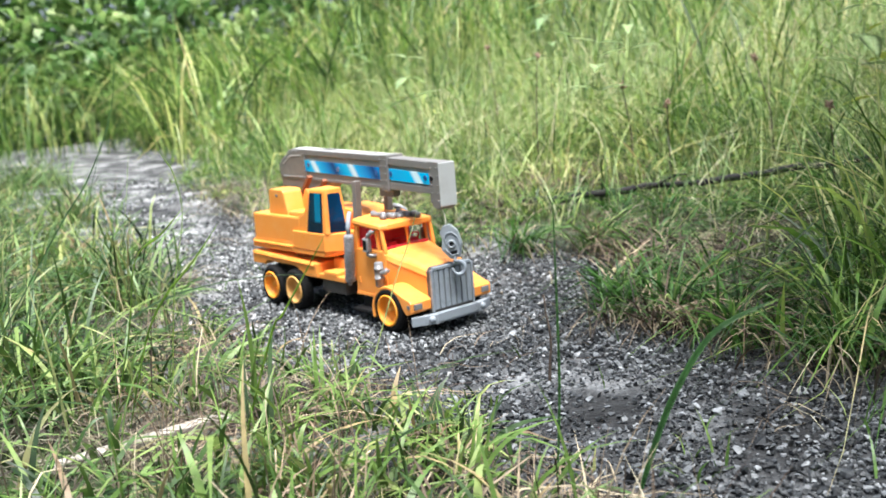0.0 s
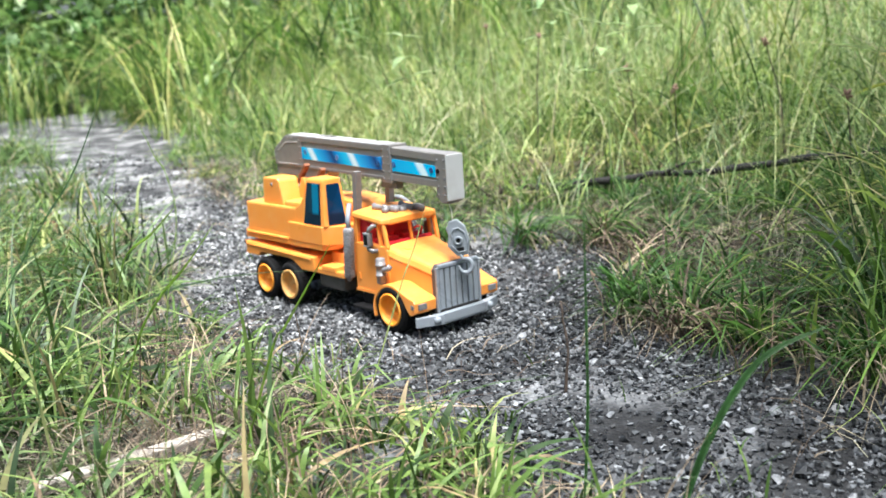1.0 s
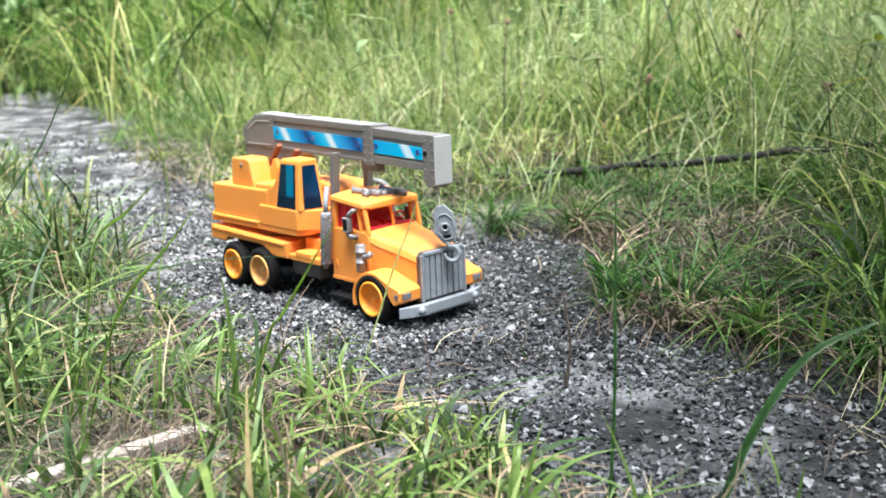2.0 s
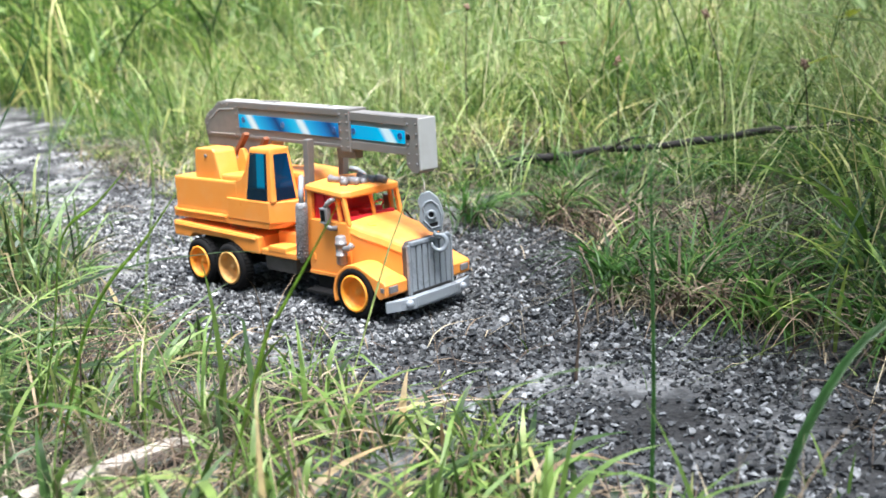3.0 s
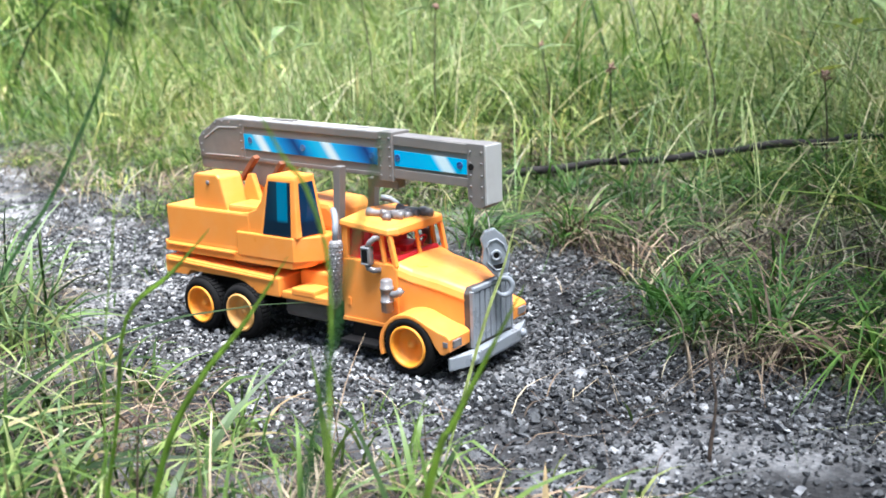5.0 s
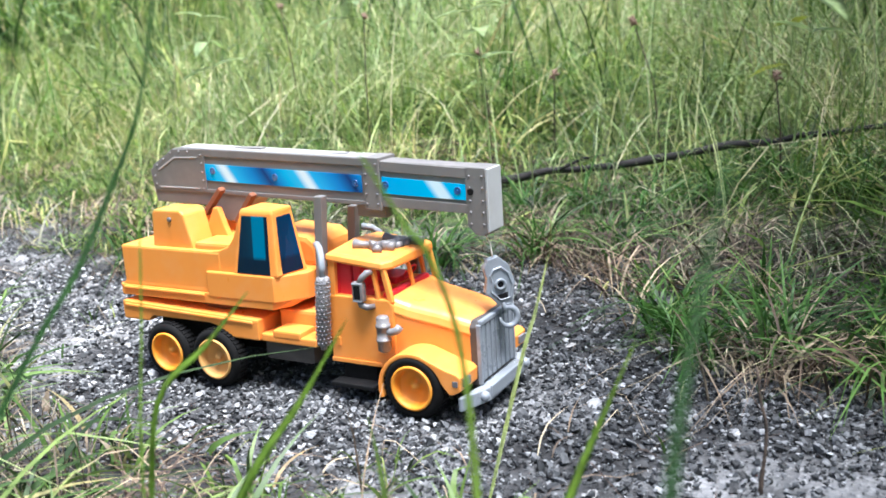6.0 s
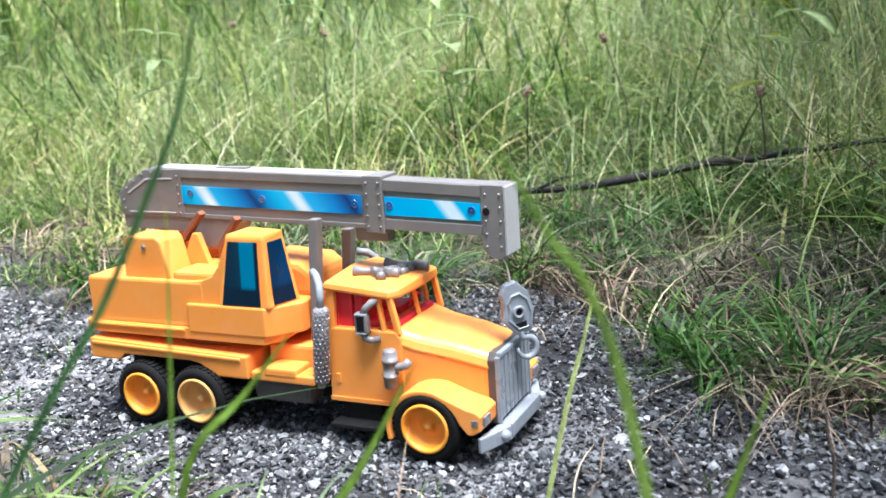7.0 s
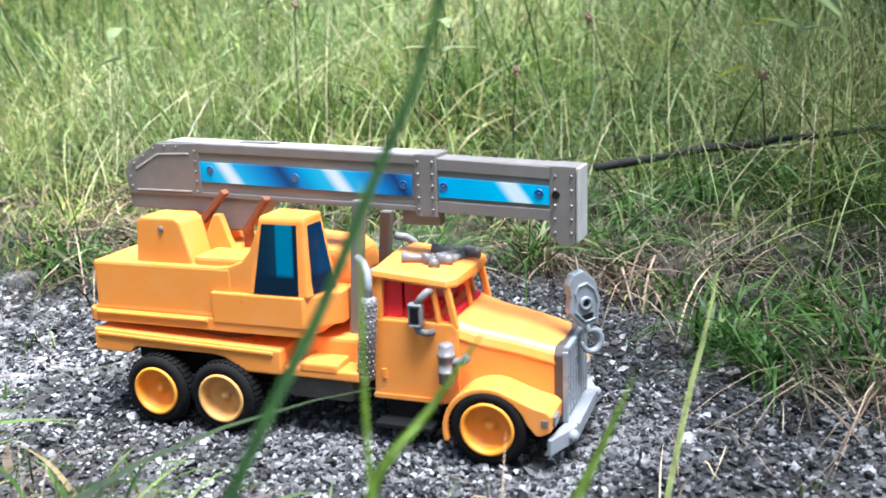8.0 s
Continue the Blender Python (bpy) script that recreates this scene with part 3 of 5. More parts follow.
bm = box(-0.185, 0.186, -0.026, 0.026, 0.034, 0.056, 0.002)
box(-0.165, -0.055, -0.04, 0.04, 0.052, 0.062, 0.002, bm)
box(0.1, 0.18, -0.034, 0.034, 0.03, 0.06, 0.002, bm)
part("chassis", bm, BLACK, truck, "black plastic chassis")
for side in (-1, 1):
    ya, yb = sorted((side * 0.03, side * 0.053))
    part("fuel_tank", box(-0.028, 0.03, ya, yb, 0.036, 0.057, 0.006), TANK, truck, "brownish grey side tank")
    ya, yb = sorted((side * 0.03, side * 0.055))
    bm = box(0.047, 0.093, ya, yb, 0.0205, 0.0245, 0.001)
    ya, yb = sorted((side * 0.028, side * 0.040))
    part("step", box(0.052, 0.088, ya, yb, 0.0240, 0.041, 0.001, bm), BLACK, truck, "black running board")

# load deck with its side skirts
deck = [(-0.202, 0.062), (-0.168, 0.062), (-0.162, 0.068), (-0.088, 0.068), (-0.078, 0.066), (-0.06, 0.056), (-0.028, 0.056), (-0.028, 0.076), (-0.202, 0.081)]
bm = prism(deck, -0.059, 0.059, 0.0016)
for side in (-1, 1):
    ya, yb = sorted((side * 0.0575, side * 0.0605))
    prism([(-0.198, 0.0755), (-0.034, 0.0715), (-0.034, 0.0745), (-0.198, 0.0785)], ya, yb, 0.0008, bm)
part("deck", bm, YELLOW, truck)
bm = box(-0.026, 0.037, -0.058, 0.058, 0.056, 0.0635, 0.0015)
box(-0.012, 0.02, -0.0585, 0.0585, 0.0605, 0.0685, 0.002, bm)
box(-0.02, 0.042, -0.036, 0.036, 0.06, 0.082, 0.003, bm)
prism([(0.03, 0.06), (0.042, 0.06), (0.042, 0.098), (0.036, 0.098)], -0.038, 0.038, 0.001, bm)
part("catwalk", bm, YELLOW, truck)
bm = bmesh.new()
bmesh.ops.create_cone(bm, cap_ends=True, segments=40, radius1=0.044, radius2=0.044, depth=0.008)
part("turntable", moved(bm, pose(-0.09, 0, 0.082)), RUST, truck)

# slewing superstructure
upper = new("superstructure")
upper.parent = truck


def plan_solid(plan, z0, z1, bevel, inset=0.0, bm=None):
    cx, cy = -0.1, 0.0
    low = [((x - cx) * (1 - inset) + cx, y * (1 - inset), z0) for x, y in plan]
    top = [(x, y, z1) for x, y in plan]
    return loft([low, top], bevel, bm)


tub = [(-0.210, -0.050), (-0.204, -0.0545), (-0.010, -0.0545), (0.013, -0.030), (0.013, 0.030), (-0.010, 0.0545), (-0.204, 0.0545), (-0.210, 0.050)]
low_tub = [(-0.210, -0.050), (-0.204, -0.0545), (-0.012, -0.0545), (-0.002, -0.038), (-0.002, 0.038), (-0.012, 0.0545), (-0.204, 0.0545), (-0.210, 0.050)]
bm = loft([[(x, y, 0.086) for x, y in low_tub], [(x, y, 0.0965) for x, y in tub]], 0.001)
# rear part steps in above a sloping shoulder
rear = [(-0.206, -0.053), (-0.07, -0.053), (-0.07, 0.053), (-0.206, 0.053)]
rear_top = [(-0.200, -0.0525), (-0.07, -0.0525), (-0.07, 0.0525), (-0.200, 0.0525)]
loft([[(x, y, 0.0955) for x, y in rear], [(x, y, 0.101) for x, y in rear_top], [(x, y, 0.1375) for x, y in rear_top]], 0.0025, bm)
# shelf under the cab, proud of the side
shelf = [(-0.088, -0.0555), (-0.008, -0.0555), (0.0145, -0.031), (0.0145, 0.031), (-0.008, 0.0555), (-0.088, 0.0555)]
loft([[(x, y, 0.093) for x, y in shelf], [(x, y, 0.1185) for x, y in shelf]], 0.0015, bm)
box(-0.2, -0.093, -0.0562, 0.0562, 0.0925, 0.0955, 0.001, bm)
part("body", bm, YELLOW, upper, "yellow plastic crane housing")
bm = prism([(-0.16, 0.136), (-0.157, 0.171), (-0.153, 0.174), (-0.121, 0.174), (-0.116, 0.170), (-0.107, 0.136)], -0.047, -0.016, 0.002)
prism([(-0.16, 0.136), (-0.157, 0.171), (-0.153, 0.174), (-0.121, 0.174), (-0.116, 0.170), (-0.107, 0.136)], 0.028, 0.047, 0.002, bm)
box(-0.105, -0.03, -0.048, 0.048, 0.134, 0.1445, 0.003, bm)
prism([(-0.112, 0.140), (-0.112, 0.156), (-0.104, 0.172), (-0.098, 0.172), (-0.092, 0.154), (-0.086, 0.140)], -0.018, -0.011, 0.0015, bm)
part("boom_bracket", bm, YELLOW, upper)
shoulder = [(-0.092, 0.116), (-0.046, 0.116), (-0.0425, 0.172), (-0.0455, 0.166), (-0.052, 0.152), (-0.060, 0.143), (-0.072, 0.1385), (-0.092, 0.1365)]
part("cab_shoulder", prism(shoulder, -0.0520, -0.0130, 0.0012), YELLOW, upper)
bm = moved(lathe([(0.0024, 0.0), (0.0024, -0.001), (0.0012, -0.0016), (0.0004, -0.0016)], 14), pose(-0.134, -0.0472, 0.165))
part("pivot_pin", bm, CHROME, upper)
# engine hump on the far side
hump = [(-0.06, 0.118), (-0.055, 0.144), (-0.045, 0.149), (0.000, 0.146), (0.010, 0.138), (0.014, 0.118)]
part("engine_cover", prism(hump, -0.010, 0.05, 0.005), YELLOW, upper)
for a, b in (((-0.118, 0.164), (-0.094, 0.190)), ((-0.078, 0.158), (-0.056, 0.186))):
    dx, dz = b[0] - a[0], b[1] - a[1]
    n = math.hypot(dx, dz)
    ox, oz = -dz / n * 0.0025, dx / n * 0.0025
    part("hinge_strap", prism([(a[0] - ox, a[1] - oz), (b[0] - ox, b[1] - oz), (b[0] + ox, b[1] + oz), (a[0] + ox, a[1] + oz)], -0.0165, -0.0085, 0.001), RUST, upper, "rusty brown hinge strap")
part("pivot_post", tube([(-0.078, -0.008, 0.140), (-0.078, -0.008, 0.160)], 0.0045), RUST, upper)


# operator's cab: corner points at sill and roof
def cab_shell():
    sill = [(-0.055, -0.054), (-0.003, -0.054), (0.007, -0.020), (-0.055, -0.014)]
    roof = [(-0.0435, -0.050), (-0.005, -0.050), (-0.003, -0.023), (-0.0435, -0.016)]
    return [[(x, y, 0.117) for x, y in sill], [(x, y, 0.1755) for x, y in roof], [(x * 0.98, y * 0.96 - 0.0008, 0.1795) for x, y in roof]]


cab_rings = cab_shell()
cab = part("operator_cab", loft(cab_rings, 0.0022), YELLOW, upper)


def pane(a, b, inset_u, inset_v, push, name, parent):
    """A thin window foil on the cab face that runs from corner a to corner b."""
    p = [Vector(cab_rings[0][a]), Vector(cab_rings[0][b]), Vector(cab_rings[1][b]), Vector(cab_rings[1][a])]
    n = (p[1] - p[0]).cross(p[3] - p[0]).normalized()

    def at(u, v):
        return (p[0] * (1 - u) + p[1] * u) * (1 - v) + (p[3] * (1 - u) + p[2] * u) * v

    q = [at(inset_u[0], inset_v[0]), at(inset_u[1], inset_v[0]), at(inset_u[1], inset_v[1]), at(inset_u[0], inset_v[1])]
    return part(name, loft([[c - n * 0.001 for c in q], [c + n * push for c in q]], 0.0), WINDOW, parent, "dark blue window foil")


pane(0, 1, (0.10, 0.85), (0.04, 0.965), 0.0006, "side_window", cab)
pane(1, 2, (0.18, 0.86), (0.05, 0.95), 0.0006, "front_window", cab)

# boom, swung a little and sloping to its tip
boom = new("boom")
boom.parent = truck
boom.matrix_basis = pose(0.0, 0.0075, -0.0025, 0, 0, -2.3)
W = 0.0125
main = [(-0.2020, 0.206), (-0.1980, 0.212), (-0.1680, 0.2285), (-0.1600, 0.230), (0.080, 0.2235), (0.080, 0.1805), (-0.058, 0.1835), (-0.064, 0.180), (-0.084, 0.158), (-0.100, 0.157), (-0.132, 0.172), (-0.1990, 0.173)]
bm = prism(main, -W + 0.0012, W - 0.0012, 0.0012)
part("boom_section", bm, GREY, boom, "grey plastic main boom")
for side in (-1, 1):
    ya, yb = sorted((side * (W - 0.003), side * W))
    part("flange", prism([(-0.126, 0.2215), (0.080, 0.2165), (0.080, 0.2235), (-0.126, 0.2292)], ya, yb, 0.0006), GREY, boom)
    part("flange", prism([(-0.126, 0.1848), (0.080, 0.1808), (0.080, 0.1848), (-0.126, 0.1888)], ya, yb, 0.0006), GREY, boom)
    part("tail_plate", prism([(-0.2020, 0.206), (-0.1680, 0.2285), (-0.124, 0.2292), (-0.124, 0.1850), (-0.1990, 0.1852)], ya, yb, 0.0006), GREY, boom)
for side in (-1, 1):
    ya, yb = sorted((side * (W - 0.001), side * (W + 0.0007)))
    part("raised_line", prism([(-0.1900, 0.2075), (-0.1660, 0.2205), (-0.134, 0.2212), (-0.134, 0.2200), (-0.1650, 0.2192), (-0.1885, 0.2065)], ya, yb, 0.0002), PALE, boom)
    part("raised_line", prism([(-0.1900, 0.1885), (-0.134, 0.1885), (-0.134, 0.1897), (-0.1900, 0.1897)], ya, yb, 0.0002), PALE, boom)
for a, b in ((-0.09, -0.055), (0.01, 0.045)):
    part("top_lug", box(a, b, -0.004, 0.004, 0.2235 if a > 0 else 0.2265, 0.2264 if a > 0 else 0.2302, 0.0008), GREY, boom)
bm = prism([(0.070, 0.1775), (0.0875, 0.177), (0.0875, 0.2245), (0.070, 0.225)], -W - 0.0012, W + 0.0012, 0.0008)
box(0.055, 0.086, -0.006, 0.006, 0.169, 0.18, 0.001, bm)
part("collar", bm, GREY, boom)
tip = [(0.080, 0.222), (0.193, 0.2178), (0.1945, 0.216), (0.1945, 0.163), (0.190, 0.1595), (0.181, 0.1605), (0.174, 0.168), (0.173, 0.179), (0.080, 0.1805)]
extension = part("boom_extension", prism(tip, -W + 0.0022, W - 0.0022, 0.0012), GREY, boom, "grey plastic boom extension")
for side in (-1, 1):
    ya, yb = sorted((side * (W - 0.004), side * (W - 0.0008)))
    part("flange", prism([(0.0875, 0.2125), (0.176, 0.2085), (0.176, 0.2175), (0.0875, 0.2215)], ya, yb, 0.0005), GREY, extension)
    part("flange", prism([(0.0875, 0.1805), (0.176, 0.1785), (0.176, 0.1865), (0.0875, 0.1895)], ya, yb, 0.0005), GREY, extension)
    part("cheek_plate", prism([(0.174, 0.2185), (0.193, 0.2178), (0.193, 0.163), (0.189, 0.160), (0.181, 0.161), (0.174, 0.168)], ya, yb, 0.0005), GREY, extension)
part("end_plate", prism([(0.1935, 0.2172), (0.1955, 0.2170), (0.1955, 0.1640), (0.1935, 0.1630)], -W, W, 0.0005), PALE, boom, "light grey end plate")
# sky reflection on the boom's top is painted in by the paler plastic
part("top_rail", prism([(-0.156, 0.2297), (0.070, 0.2236), (0.070, 0.2248), (-0.156, 0.2309)], -W + 0.002, W - 0.002, 0.0004), PALE, boom, "pale top of the boom, sky sheen in its colour")


def rivet():
    bm = lathe([(0.0011, 0.0004), (0.0010, -0.0004), (0.0005, -0.0009), (0.0001, -0.0010)], 8)
    me = bpy.data.meshes.new("rivet")
    bm.to_mesh(me)
    bm.free()
    me.materials.append(CHROME)
    return me


RIVET = rivet()
spots = [(-0.128, 0.189 + 0.0085 * k) for k in range(5)] + [(-0.195, 0.192), (-0.196, 0.200), (-0.191, 0.2115), (-0.181, 0.2178), (-0.170, 0.2245), (-0.158, 0.2262), (-0.146, 0.2260)]
rivets = [(x, z, -W - 0.0004) for x, z in spots]
rivets += [(x, z, -W - 0.0016) for x in (0.073, 0.0845) for z in (0.183, 0.192, 0.201, 0.210, 0.219)]
rivets += [(x, z, -W + 0.0005) for x in (0.178, 0.190) for z in (0.170, 0.180, 0.190, 0.201, 0.211)]
for x, z, y in rivets:
    ob = new("rivet", RIVET)
    ob.parent, ob.location = boom, (x, y, z)
foil = prism([(-0.1245, 0.1976), (0.067, 0.1925), (0.067, 0.2085), (-0.1245, 0.2141)], -W + 0.0002, -W + 0.0016, 0)
long_foil = part("sticker", foil, STICKER_LONG, boom, "shiny blue streaked foil strip")
foil = prism([(0.0885, 0.1925), (0.1735, 0.1900), (0.1735, 0.2035), (0.0885, 0.2075)], -W + 0.0010, -W + 0.0024, 0)
short_foil = part("sticker", foil, STICKER_SHORT, boom, "shiny blue foil strip with white streak")
for x, z, host, y in ((-0.114, 0.2075, long_foil, 0.0), (-0.034, 0.2035, long_foil, 0.0), (0.060, 0.2010, long_foil, 0.0), (0.0925, 0.2005, short_foil, 0.0008), (0.166, 0.1980, short_foil, 0.0008)):
    bm = lathe([(0.0034, 0.0006), (0.0034, -0.0006), (0.0026, -0.0008), (0.0022, -0.0002), (0.0012, -0.0002), (0.0010, -0.0009), (0.0002, -0.0009)], 18)
    part("bolt", moved(bm, pose(x, -W + 0.0002 + y, z)), BOLT, host, "recessed blue bolt", True)
bm = lathe([(0.0030, 0.0004), (0.0030, -0.0004), (0.0002, -0.0004)], 18)
part("bolt_hole", moved(bm, pose(0.1785, -W + 0.0004, 0.1975)), BLACK, boom)

# upright exhaust stacks behind the driver's cab
for y, top in ((-0.018, 0.188), (0.034, 0.169)):
    bm = prism([(0.013, 0.062), (0.020, 0.062), (0.0315, top), (0.0225, top)], y - 0.0045, y + 0.0045, 0.001)
    part("upright", bm, GREY, truck, "flat grey upright behind the cab")
part("cross_bar", tube([(0.026, -0.016, 0.128), (0.036, 0.010, 0.130), (0.036, 0.034, 0.134)], 0.003), GREY, truck)
for side in (-1, 1):
    y = side * 0.051
    bm = tube([(0.0395, y, 0.053), (0.0400, y, 0.057), (0.0400, y, 0.058), (0.0455, y, 0.118), (0.0458, y, 0.121), (0.0458, y, 0.122)], [0.003, 0.003, 0.0066, 0.0066, 0.006, 0.0035], 20)
    foot, head = Vector((0.0402, y, 0.0605)), Vector((0.0453, y, 0.1165))
    for row in range(15):
        for k in range(11):
            turn_ = 2 * math.pi * (k + 0.5 * (row % 2)) / 11
            out = Vector((math.cos(turn_), math.sin(turn_), 0))
            c = foot.lerp(head, row / 14)
            tube([c + out * 0.0062, c + out * 0.0073], [0.00125, 0.0006], 5, bm)
    muffler = part("muffler", bm, MUFFLER, truck, "perforated silver exhaust muffler", True)
    bm = tube([(0.0455, y, 0.120), (0.046, y, 0.132), (0.044, y + 0.003 * -side, 0.140), (0.039, y - side * 0.008, 0.1455), (0.032, y - side * 0.014, 0.1475)], 0.0032, 12)
    part("exhaust_pipe", bm, SILVER, muffler, "bent silver exhaust pipe", True)

# driver's cab
CW = 0.043
driver = new("driver_cab")
driver.parent = truck
bm = prism([(0.043, 0.040), (0.112, 0.040), (0.112, 0.098), (0.108, 0.103), (0.046, 0.103), (0.045, 0.100)], -CW, CW, 0.0014)
for side in (-1, 1):
    ya, yb = sorted((side * CW, side * (CW + 0.0012)))
    prism([(0.043, 0.040), (0.098, 0.040), (0.098, 0.044), (0.043, 0.044)], ya, yb, 0.0005, bm)
part("cab_body", bm, YELLOW, driver)
for side in (-1, 1):
    y1, y2 = side * CW, side * (CW - 0.005)
    for low, high, wide in (((0.049, 0.1025), (0.051, 0.136), 0.0050), ((0.097, 0.1025), (0.092, 0.134), 0.0032), ((0.1095, 0.1025), (0.1025, 0.133), 0.0046)):
        ya, yb = sorted((y1, y2))
        o = [(low[0] - wide / 2, low[1] - 0.002), (low[0] + wide / 2, low[1] - 0.002), (high[0] + wide / 2, high[1]), (high[0] - wide / 2, high[1])]
        part("pillar", prism(o, ya * 0.99, yb * 0.99, 0.0008), YELLOW, driver)
part("pillar", prism([(0.1075, 0.101), (0.1105, 0.101), (0.1045, 0.133), (0.1015, 0.133)], -0.0018, 0.0018, 0.0005), YELLOW, driver)
part("rear_wall", prism([(0.044, 0.1), (0.047, 0.1), (0.049, 0.136), (0.046, 0.136)], -CW + 0.001, CW - 0.001, 0.0005), YELLOW, driver)


def roof_ring(grow, z_extra):
    pts = []
    for x, y in ((0.0455, -1), (0.104, -1), (0.1105, -0.80), (0.114, 0), (0.1105, 0.80), (0.104, 1), (0.0455, 1), (0.0455, 0)):
        crown = 0.0035 * (1 - y * y)
        pts.append((0.078 + (x - 0.078) * grow, y * (CW + 0.0015) * grow, 0.1385 - (x - 0.05) * 0.09 + crown * (1 if z_extra > 0 else 0.4) + z_extra))
    return pts


part("roof", loft([roof_ring(0.985, -0.0042), roof_ring(1.0, -0.002), roof_ring(0.985, 0.0018), roof_ring(0.9, 0.0036)], 0.0008), YELLOW, driver)
bm = box(0.052, 0.066, -0.036, 0.036, 0.098, 0.131, 0.002)
box(0.06, 0.088, -0.034, -0.004, 0.1, 0.109, 0.002, bm)
box(0.06, 0.088, 0.004, 0.034, 0.1, 0.109, 0.002, bm)
box(0.098, 0.105, -0.036, 0.036, 0.100, 0.107, 0.002, bm)
box(0.050, 0.053, -0.037, 0.037, 0.1, 0.132, 0.0005, bm)
box(0.068, 0.076, -0.036, -0.003, 0.1, 0.131, 0.0015, bm)
part("interior", bm, RED, driver, "red plastic seats and dashboard")
part("steering_wheel", tube([(0.094 + 0.004 * math.sin(a), 0.019 + 0.009 * math.cos(a), 0.112 + 0.006 * math.sin(a)) for a in np.linspace(0, 6.28, 15)], 0.0011, 6), RED, driver)
for side in (-1, 1):
    ya, yb = sorted((side * (CW - 0.0005), side * (CW + 0.0012)))
    part("door_handle", box(0.050, 0.054, ya, yb, 0.056, 0.064, 0.0006), YELLOW, driver)
    ys = side * (CW + 0.006)
    bm = tube([(0.0925, side * CW, 0.1275), (0.0905, ys - side * 0.002, 0.1275), (0.0865, ys, 0.1235), (0.0825, ys, 0.1175)], [0.0026, 0.003, 0.003, 0.0028], 10)
    bm = tube([(0.0815, ys, 0.1035), (0.0835, ys, 0.0985), (0.0885, ys - side * 0.001, 0.0965), (0.0935, side * CW, 0.0965)], [0.0026, 0.003, 0.003, 0.0026], 10, bm)
    ya, yb = sorted((ys - side * 0.004, ys + side * 0.0035))
    mirror = part("mirror", box(0.0765, 0.0875, ya, yb, 0.1015, 0.1195, 0.0016, bm), CHROME, driver, "worn silver wing mirror", True)
    ya, yb = sorted((ys + side * 0.003, ys + side * 0.0040))
    # flat black plate: the shade inside the hollow mirror box as colour
    part("mirror_glass", box(0.0788, 0.0852, ya, yb, 0.1045, 0.1165, 0.0003), BLACK, mirror)
    part("mirror_rim", box(0.0774, 0.0866, ya - 0.0004, yb - 0.0004, 0.1176, 0.1188, 0.0002, box(0.0774, 0.0866, ya - 0.0004, yb - 0.0004, 0.1022, 0.1034, 0.0002)), SILVER, mirror)
    ys = side * 0.0495
    bm = tube([(0.1045, ys, z) for z in (0.058, 0.0595, 0.06, 0.068, 0.0681, 0.070, 0.0701, 0.080, 0.0801, 0.083, 0.0831, 0.089, 0.0905)], [0.004, 0.0055, 0.006, 0.006, 0.0067, 0.0067, 0.006, 0.006, 0.0066, 0.0066, 0.0058, 0.0058, 0.0045], 20)
    bm = tube([(0.106, ys, 0.0765), (0.113, ys, 0.0765), (0.1185, ys, 0.0785), (0.121, ys - side * 0.002, 0.082)], [0.0032, 0.0034, 0.0036, 0.0036], 12, bm)
    part("air_cleaner", bm, CHROME, driver, "worn silver air cleaner", True)
# horns lying on the roof: a bar with two bells, a stub and a foot each
for cx, cy, swing in ((0.080, -0.016, 16), (0.092, 0.015, 8), (0.088, -0.004, 60)):
    m = pose(cx, cy, 0.1440 - (cx - 0.079) * 0.09, 0, 5, swing) @ Matrix.Scale(1.3, 4)
    bm = tube([(-0.0150, 0, 0), (-0.0142, 0, 0), (-0.0085, 0, 0), (0.004, 0, 0.0004), (0.0125, 0, 0.0004), (0.0148, 0, 0.0004)], [0.0030, 0.0040, 0.0026, 0.0026, 0.0036, 0.0034], 12)
    tube([(0.002, 0, 0), (0.004, -0.005, -0.0006), (0.0045, -0.0085, -0.001)], [0.0026, 0.0028, 0.0036], 10, bm)
    tube([(0.008, 0, -0.004), (0.008, 0, 0.0034), (0.008, 0, 0.0040)], [0.0030, 0.0040, 0.0026], 12, bm)
    tube([(-0.007, 0, -0.0045), (-0.007, 0, 0)], 0.0018, 8, bm)
    part("horn", moved(bm, m), CHROME, driver, "worn silver roof horn", True)

# bonnet, grille, wings and bumper


def bonnet_ring(x, half, top, low):
    side = [(-half, low), (-half, top - 0.0125), (-half - 0.0008, top - 0.012), (-half - 0.0008, top - 0.0105)]
    side += [(-half + 0.011 * (1 - math.cos(a)), top - 0.0095 + 0.0095 * math.sin(a)) for a in (0.15, 0.45, 0.75, 1.05, 1.35)]
    side += [(-half * 0.45, top + 0.0008), (0, top + 0.0014)]
    ring = side + [(-y, z) for y, z in side[-2::-1]]
    return [(x, y, z) for y, z in ring]


part("bonnet", loft([bonnet_ring(0.1085, 0.0415, 0.1045, 0.04), bonnet_ring(0.125, 0.0395, 0.0995, 0.036), bonnet_ring(0.155, 0.037, 0.0945, 0.034), bonnet_ring(0.184, 0.0335, 0.0875, 0.034)], 0.0006), YELLOW, truck)
outline = [(-0.0345, 0.031), (0.0345, 0.031), (0.0345, 0.083), (0.030, 0.0885), (-0.030, 0.0885), (-0.0345, 0.083)]
# backing coloured dark to give the recess shade between the bars
grille = part("grille", loft([[(0.181, y, z) for y, z in outline], [(0.1885, y, z) for y, z in outline]], 0.0012), TANK, truck, "silver plastic radiator grille")
for k in range(7):
    y = -0.027 + 0.009 * k
    part("grille_bar", box(0.1875, 0.1908, y - 0.0034, y + 0.0034, 0.035, 0.0835, 0.0008), SILVER, grille)
bm = box(0.187, 0.1912, -0.0345, -0.0315, 0.032, 0.0855, 0.0008)
